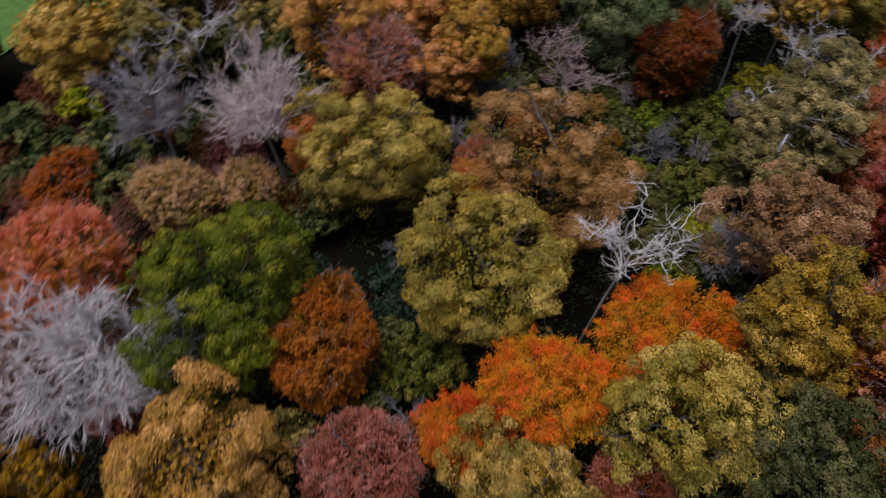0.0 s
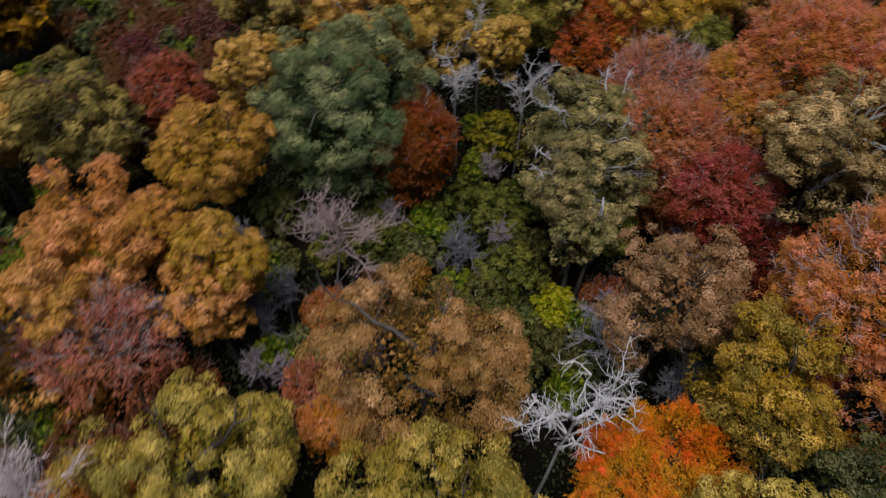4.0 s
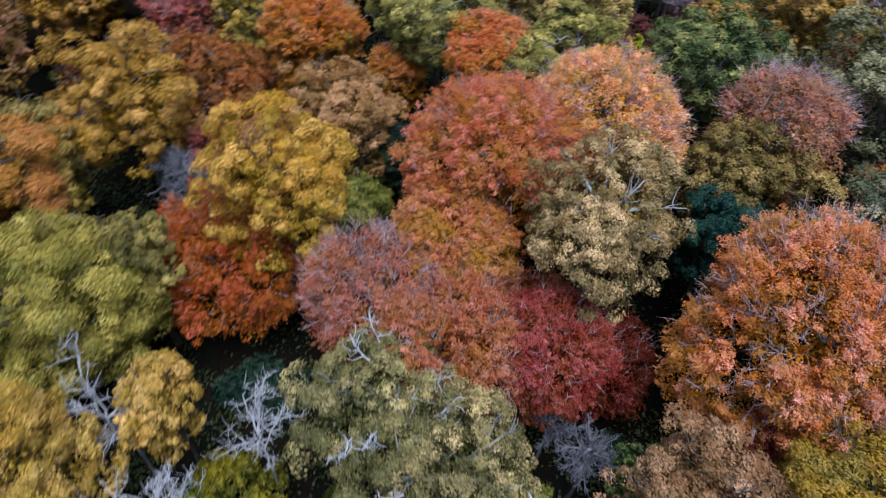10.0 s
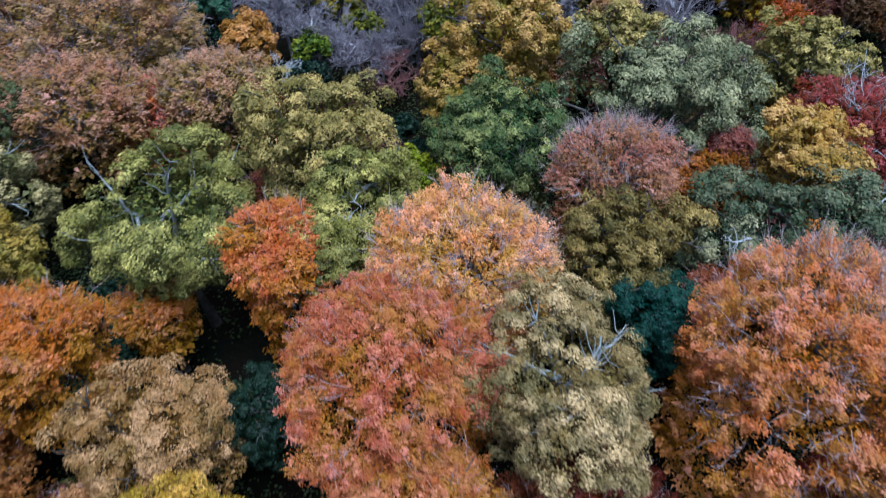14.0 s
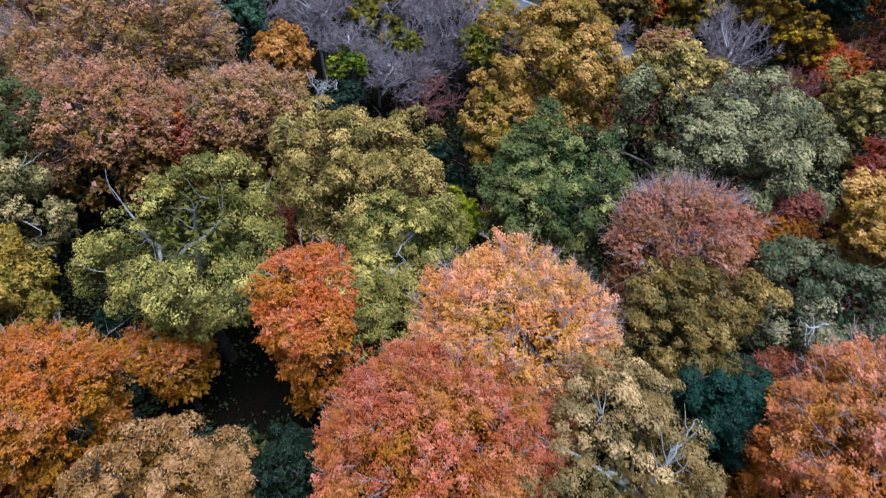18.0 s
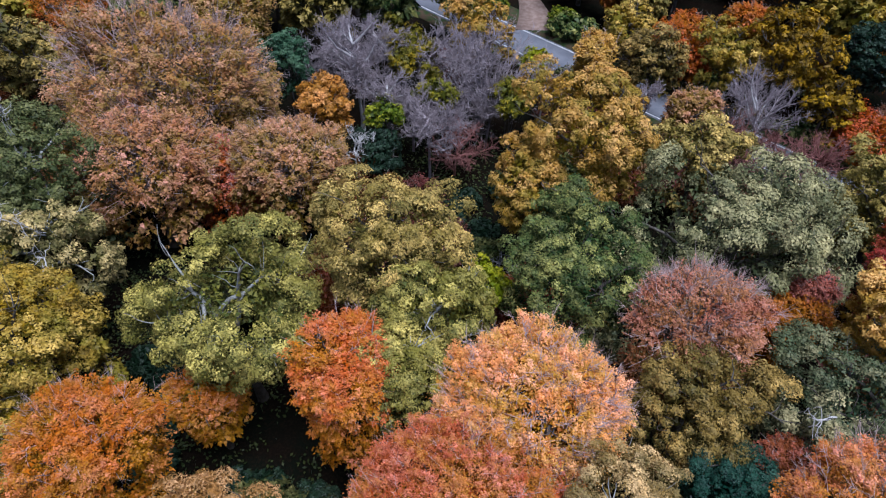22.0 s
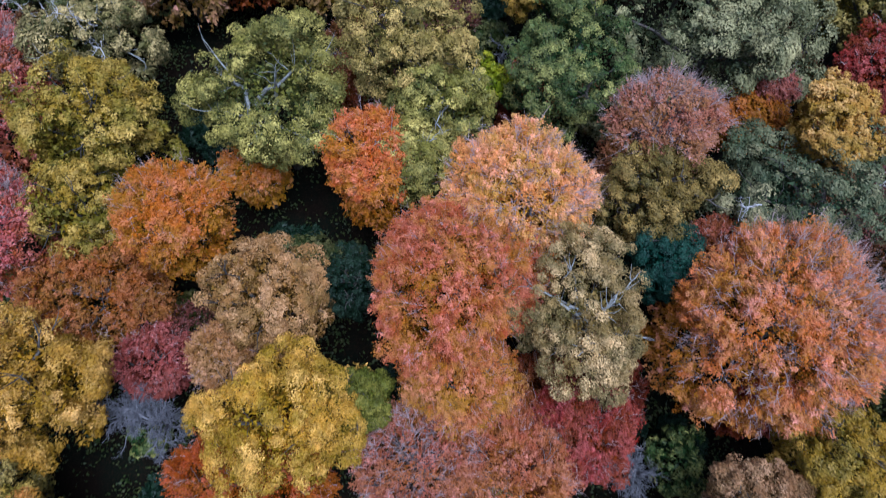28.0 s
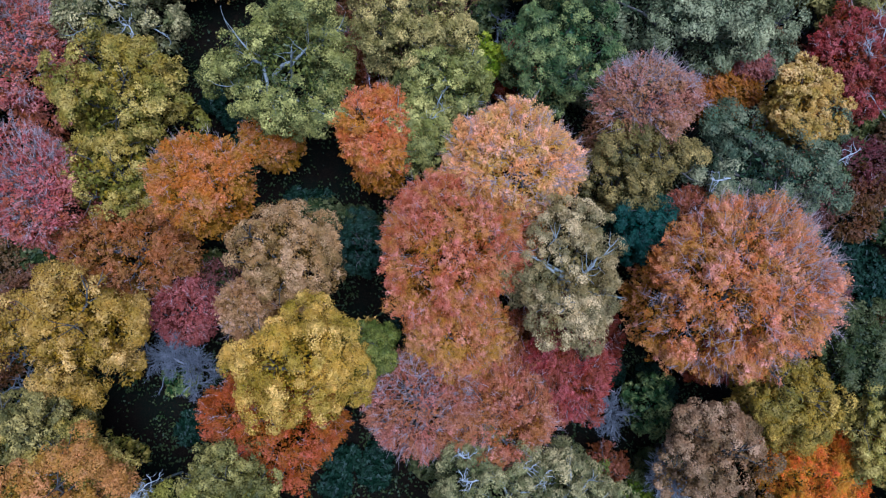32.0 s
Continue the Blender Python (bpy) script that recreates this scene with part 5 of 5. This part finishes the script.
beech(-37.2, -57.0, 2.2, 2.0, 1.8, 9.0, 134, "crimson", "small crimson beech among green bushes")
bare(-32.8, -49.0, 2.6, 2.8, 2.4, 9.0, 134, "mauve", "grey leafless bush among tan oaks", limbs=12, twigs=0.9)
bare(-28.6, 57.9, 3.2, 2.6, 2.6, 6.5, 2, "redtwig", "reddish twigged saplings beside the road")
bare(-22.6, 56.6, 2.8, 2.6, 2.4, 5.5, 2, "redtwig", "reddish twigged saplings beside the road")
bare(-31.6, 64.6, 2.6, 2.4, 2.2, 6.0, 2, "redtwig", "russet twigged saplings beside the road")
oak(-43.9, -8.2, 2.5, 2.4, 2.0, 12.5, 44, "palegreen", "lower side crown of a pale green oak", bark="pale", limbs=3)
stub(-43.1, -7.4, 13.9, "snapped white dead stem among green oak leaves")

# ---- undergrowth and the wood beyond ----
PLACED = [(ob.location.x, ob.location.y) for ob in scene.objects if ob.parent is None and ob.type == "EMPTY"]
RADII = [max(max(abs(c[0]) for c in p.bound_box) for p in ob.children) for ob in scene.objects if ob.parent is None and ob.type == "EMPTY"]


def clear_of(x, y, gap, share=0.8):
    return all((x - a) ** 2 + (y - b) ** 2 > (r * share + gap) ** 2 for (a, b), r in zip(PLACED, RADII))


def off_road(x, y):
    return abs((x + 49.0) * ROAD_SIDE[0] + (y - 89.3) * ROAD_SIDE[1] + 2.6)


def inside(x, y):
    return -108 < x < 12 and -66 < y < 70


FAR = [
    oak(-118, 40, 5.6, 5.2, 4.4, 16, 0, "goldolive", "golden olive oak further off in the wood", fine=2.0, limbs=2),
    oak(-30, -72, 5.2, 5.6, 4.3, 15, 0, "olive", "olive oak further off in the wood", fine=2.0, limbs=2),
    oak(16, -40, 5.0, 5.3, 4.2, 15, 0, "tan", "tan oak further off in the wood", fine=2.0, limbs=2),
    beech(-120, 8, 5.2, 5.0, 4.2, 15, 0, "pinkbrown", "brown beech further off in the wood", leafy=0.45, twigs=0.3, limbs=2),
    beech(18, 20, 4.8, 5.0, 4.0, 14, 0, "rust", "rust beech further off in the wood", leafy=0.45, twigs=0.3, limbs=2),
    oak(-10, 92, 5.0, 4.8, 4.2, 14, 0, "goldbrown", "gold brown tree in the wood over the road", fine=2.0, limbs=2),
    oak(-118, -30, 5.4, 5.0, 4.2, 15, 0, "green", "green oak further off in the wood", fine=2.0, limbs=2),
]
for ob in FAR:
    PLACED.append((ob.location.x, ob.location.y))
    RADII.append(5.2)
rs = np.random.RandomState(7)
for i in range(1500):
    x, y = rs.uniform(-146, 28), rs.uniform(-96, 114)
    if inside(x, y) or (abs(x + 48) < 5.5 and 86 < y < 104) or (-34 < x < 12 and y < -79) or off_road(x, y) < 7 or not clear_of(x, y, 3.4):
        continue
    ob = copy_thing(FAR[int(rs.randint(0, len(FAR)))], pose(x, y, 0, 0, 0, rs.uniform(0, 360)))
    PLACED.append((x, y))
    RADII.append(5.2)
UNDER = [
    beech(-63.0, 38.5, 2.9, 2.6, 2.2, 6.4, 0, "shademaroon", "low maroon beech growth under the trees", leafy=0.2, twigs=0.5, limbs=0, kind="beech_sapling", category="beech sapling"),
    beech(-97.0, 52.0, 2.8, 3.0, 2.3, 6.8, 0, "shadebrown", "low brown beech growth under the trees", leafy=0.2, twigs=0.5, limbs=0, kind="beech_sapling", category="beech sapling"),
    beech(-70.0, 41.5, 2.6, 2.5, 2.0, 5.6, 0, "shaderust", "low rust beech growth under the trees", leafy=0.2, twigs=0.5, limbs=0, kind="beech_sapling", category="beech sapling"),
    shrub(-56.0, 37.0, 2.4, 2.1, 1.7, 4.8, 0, "darkolive", "dark olive bush under the trees", stems=2, fine=1.9),
    shrub(-40.0, -11.5, 1.9, 2.2, 1.4, 3.6, 0, "shadeolive", "olive bramble under the trees", stems=2, fine=1.9),
    bare(-104.0, 20.0, 1.9, 2.0, 1.8, 5.5, 0, "dullgrey", "low grey leafless sapling under trees", limbs=4, twigs=0.5, haze=1.6),
    shrub(-47.6, -19.6, 1.6, 1.9, 1.5, 4.6, 0, "leafgreen", "leafy green bush in the hollow", stems=3, fine=1.6),
    shrub(-45.0, -28.6, 1.7, 1.5, 1.6, 4.4, 0, "greenyellow", "yellow green bush in the hollow", stems=3, fine=1.6),
    bare(-47.8, -30.0, 1.6, 1.7, 1.6, 5.8, 0, "mauve", "pale grey leafless bush in the hollow", limbs=7, twigs=0.7, haze=1.2),
]
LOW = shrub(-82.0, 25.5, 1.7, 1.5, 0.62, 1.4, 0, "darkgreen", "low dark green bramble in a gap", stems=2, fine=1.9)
for ob in UNDER + [LOW]:
    PLACED.append((ob.location.x, ob.location.y))
    RADII.append(2.2)


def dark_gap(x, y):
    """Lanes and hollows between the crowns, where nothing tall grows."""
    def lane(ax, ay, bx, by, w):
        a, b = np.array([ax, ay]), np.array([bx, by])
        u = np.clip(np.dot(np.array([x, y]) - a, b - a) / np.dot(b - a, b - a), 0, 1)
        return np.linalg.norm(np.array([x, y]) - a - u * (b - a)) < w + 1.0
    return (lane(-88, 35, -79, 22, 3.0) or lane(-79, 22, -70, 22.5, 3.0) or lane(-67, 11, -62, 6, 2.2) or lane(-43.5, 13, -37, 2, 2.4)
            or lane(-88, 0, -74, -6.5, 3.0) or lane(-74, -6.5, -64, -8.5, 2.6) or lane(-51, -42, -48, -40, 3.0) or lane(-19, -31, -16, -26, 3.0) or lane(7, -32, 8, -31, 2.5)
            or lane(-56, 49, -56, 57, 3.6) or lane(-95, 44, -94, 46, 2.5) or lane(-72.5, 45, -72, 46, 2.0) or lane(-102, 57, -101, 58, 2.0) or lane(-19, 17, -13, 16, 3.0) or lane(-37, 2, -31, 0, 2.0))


for i in range(2600):
    x, y = rs.uniform(-112, 14), rs.uniform(-68, 74)
    hollow = -62 < x < -32 and -34 < y < -3
    deep_wood = y < -36
    if off_road(x, y) < 6 or not clear_of(x, y, *((0.1, 0.62) if hollow or deep_wood else (0.3, 0.8))):
        continue
    # low brambles copied into the gaps, near black so the gaps look shaded
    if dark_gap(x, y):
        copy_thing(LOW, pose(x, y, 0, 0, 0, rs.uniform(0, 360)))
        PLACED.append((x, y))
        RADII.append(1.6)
        continue
    # olive brambles fill the hollow between the dead trees and the pale oaks
    own = int(rs.choice([3, 4, 6, 7, 8])) if hollow else int(rs.choice([0, 2, 2, 3, 4, 6])) if deep_wood else int(rs.randint(0, 6))
    copy_thing(UNDER[own], pose(x, y, 0, 0, 0, rs.uniform(0, 360)))
    PLACED.append((x, y))
    RADII.append(2.2)

# ---- ivy and brambles on the woodland floor ----
rs = np.random.RandomState(23)
spots = [(x, y) for x, y in zip(rs.uniform(-110, 12, 5200), rs.uniform(-66, 66, 5200)) if off_road(x, y) > 6]
spots = np.array(spots)
each = 22
mid = np.repeat(np.column_stack([spots, rs.uniform(0.02, 0.3, len(spots))]), each, 0)
mid = mid + rs.normal(0, 1, mid.shape) * np.array([0.75, 0.75, 0.12])
mid[:, 2] = np.abs(mid[:, 2]) + 0.06
along = unit(rs.normal(0, 1, mid.shape) * np.array([1, 1, 0.35]))
across = unit(np.cross(along, unit(rs.normal(0, 0.4, mid.shape) + np.array([0, 0, 1.0]))))
long = rs.uniform(0.1, 0.22, (len(mid), 1))
wide = long * rs.uniform(0.45, 0.7, (len(mid), 1))
v = np.stack([mid - along * long, mid + across * wide, mid + along * long, mid - across * wide], 1).reshape(-1, 3)
f = np.arange(len(v)).reshape(-1, 4)
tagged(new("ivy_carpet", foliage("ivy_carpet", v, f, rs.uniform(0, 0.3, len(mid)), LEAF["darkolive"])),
       "dark green ivy and brambles over the shaded woodland floor", "undergrowth", kind="stuff")
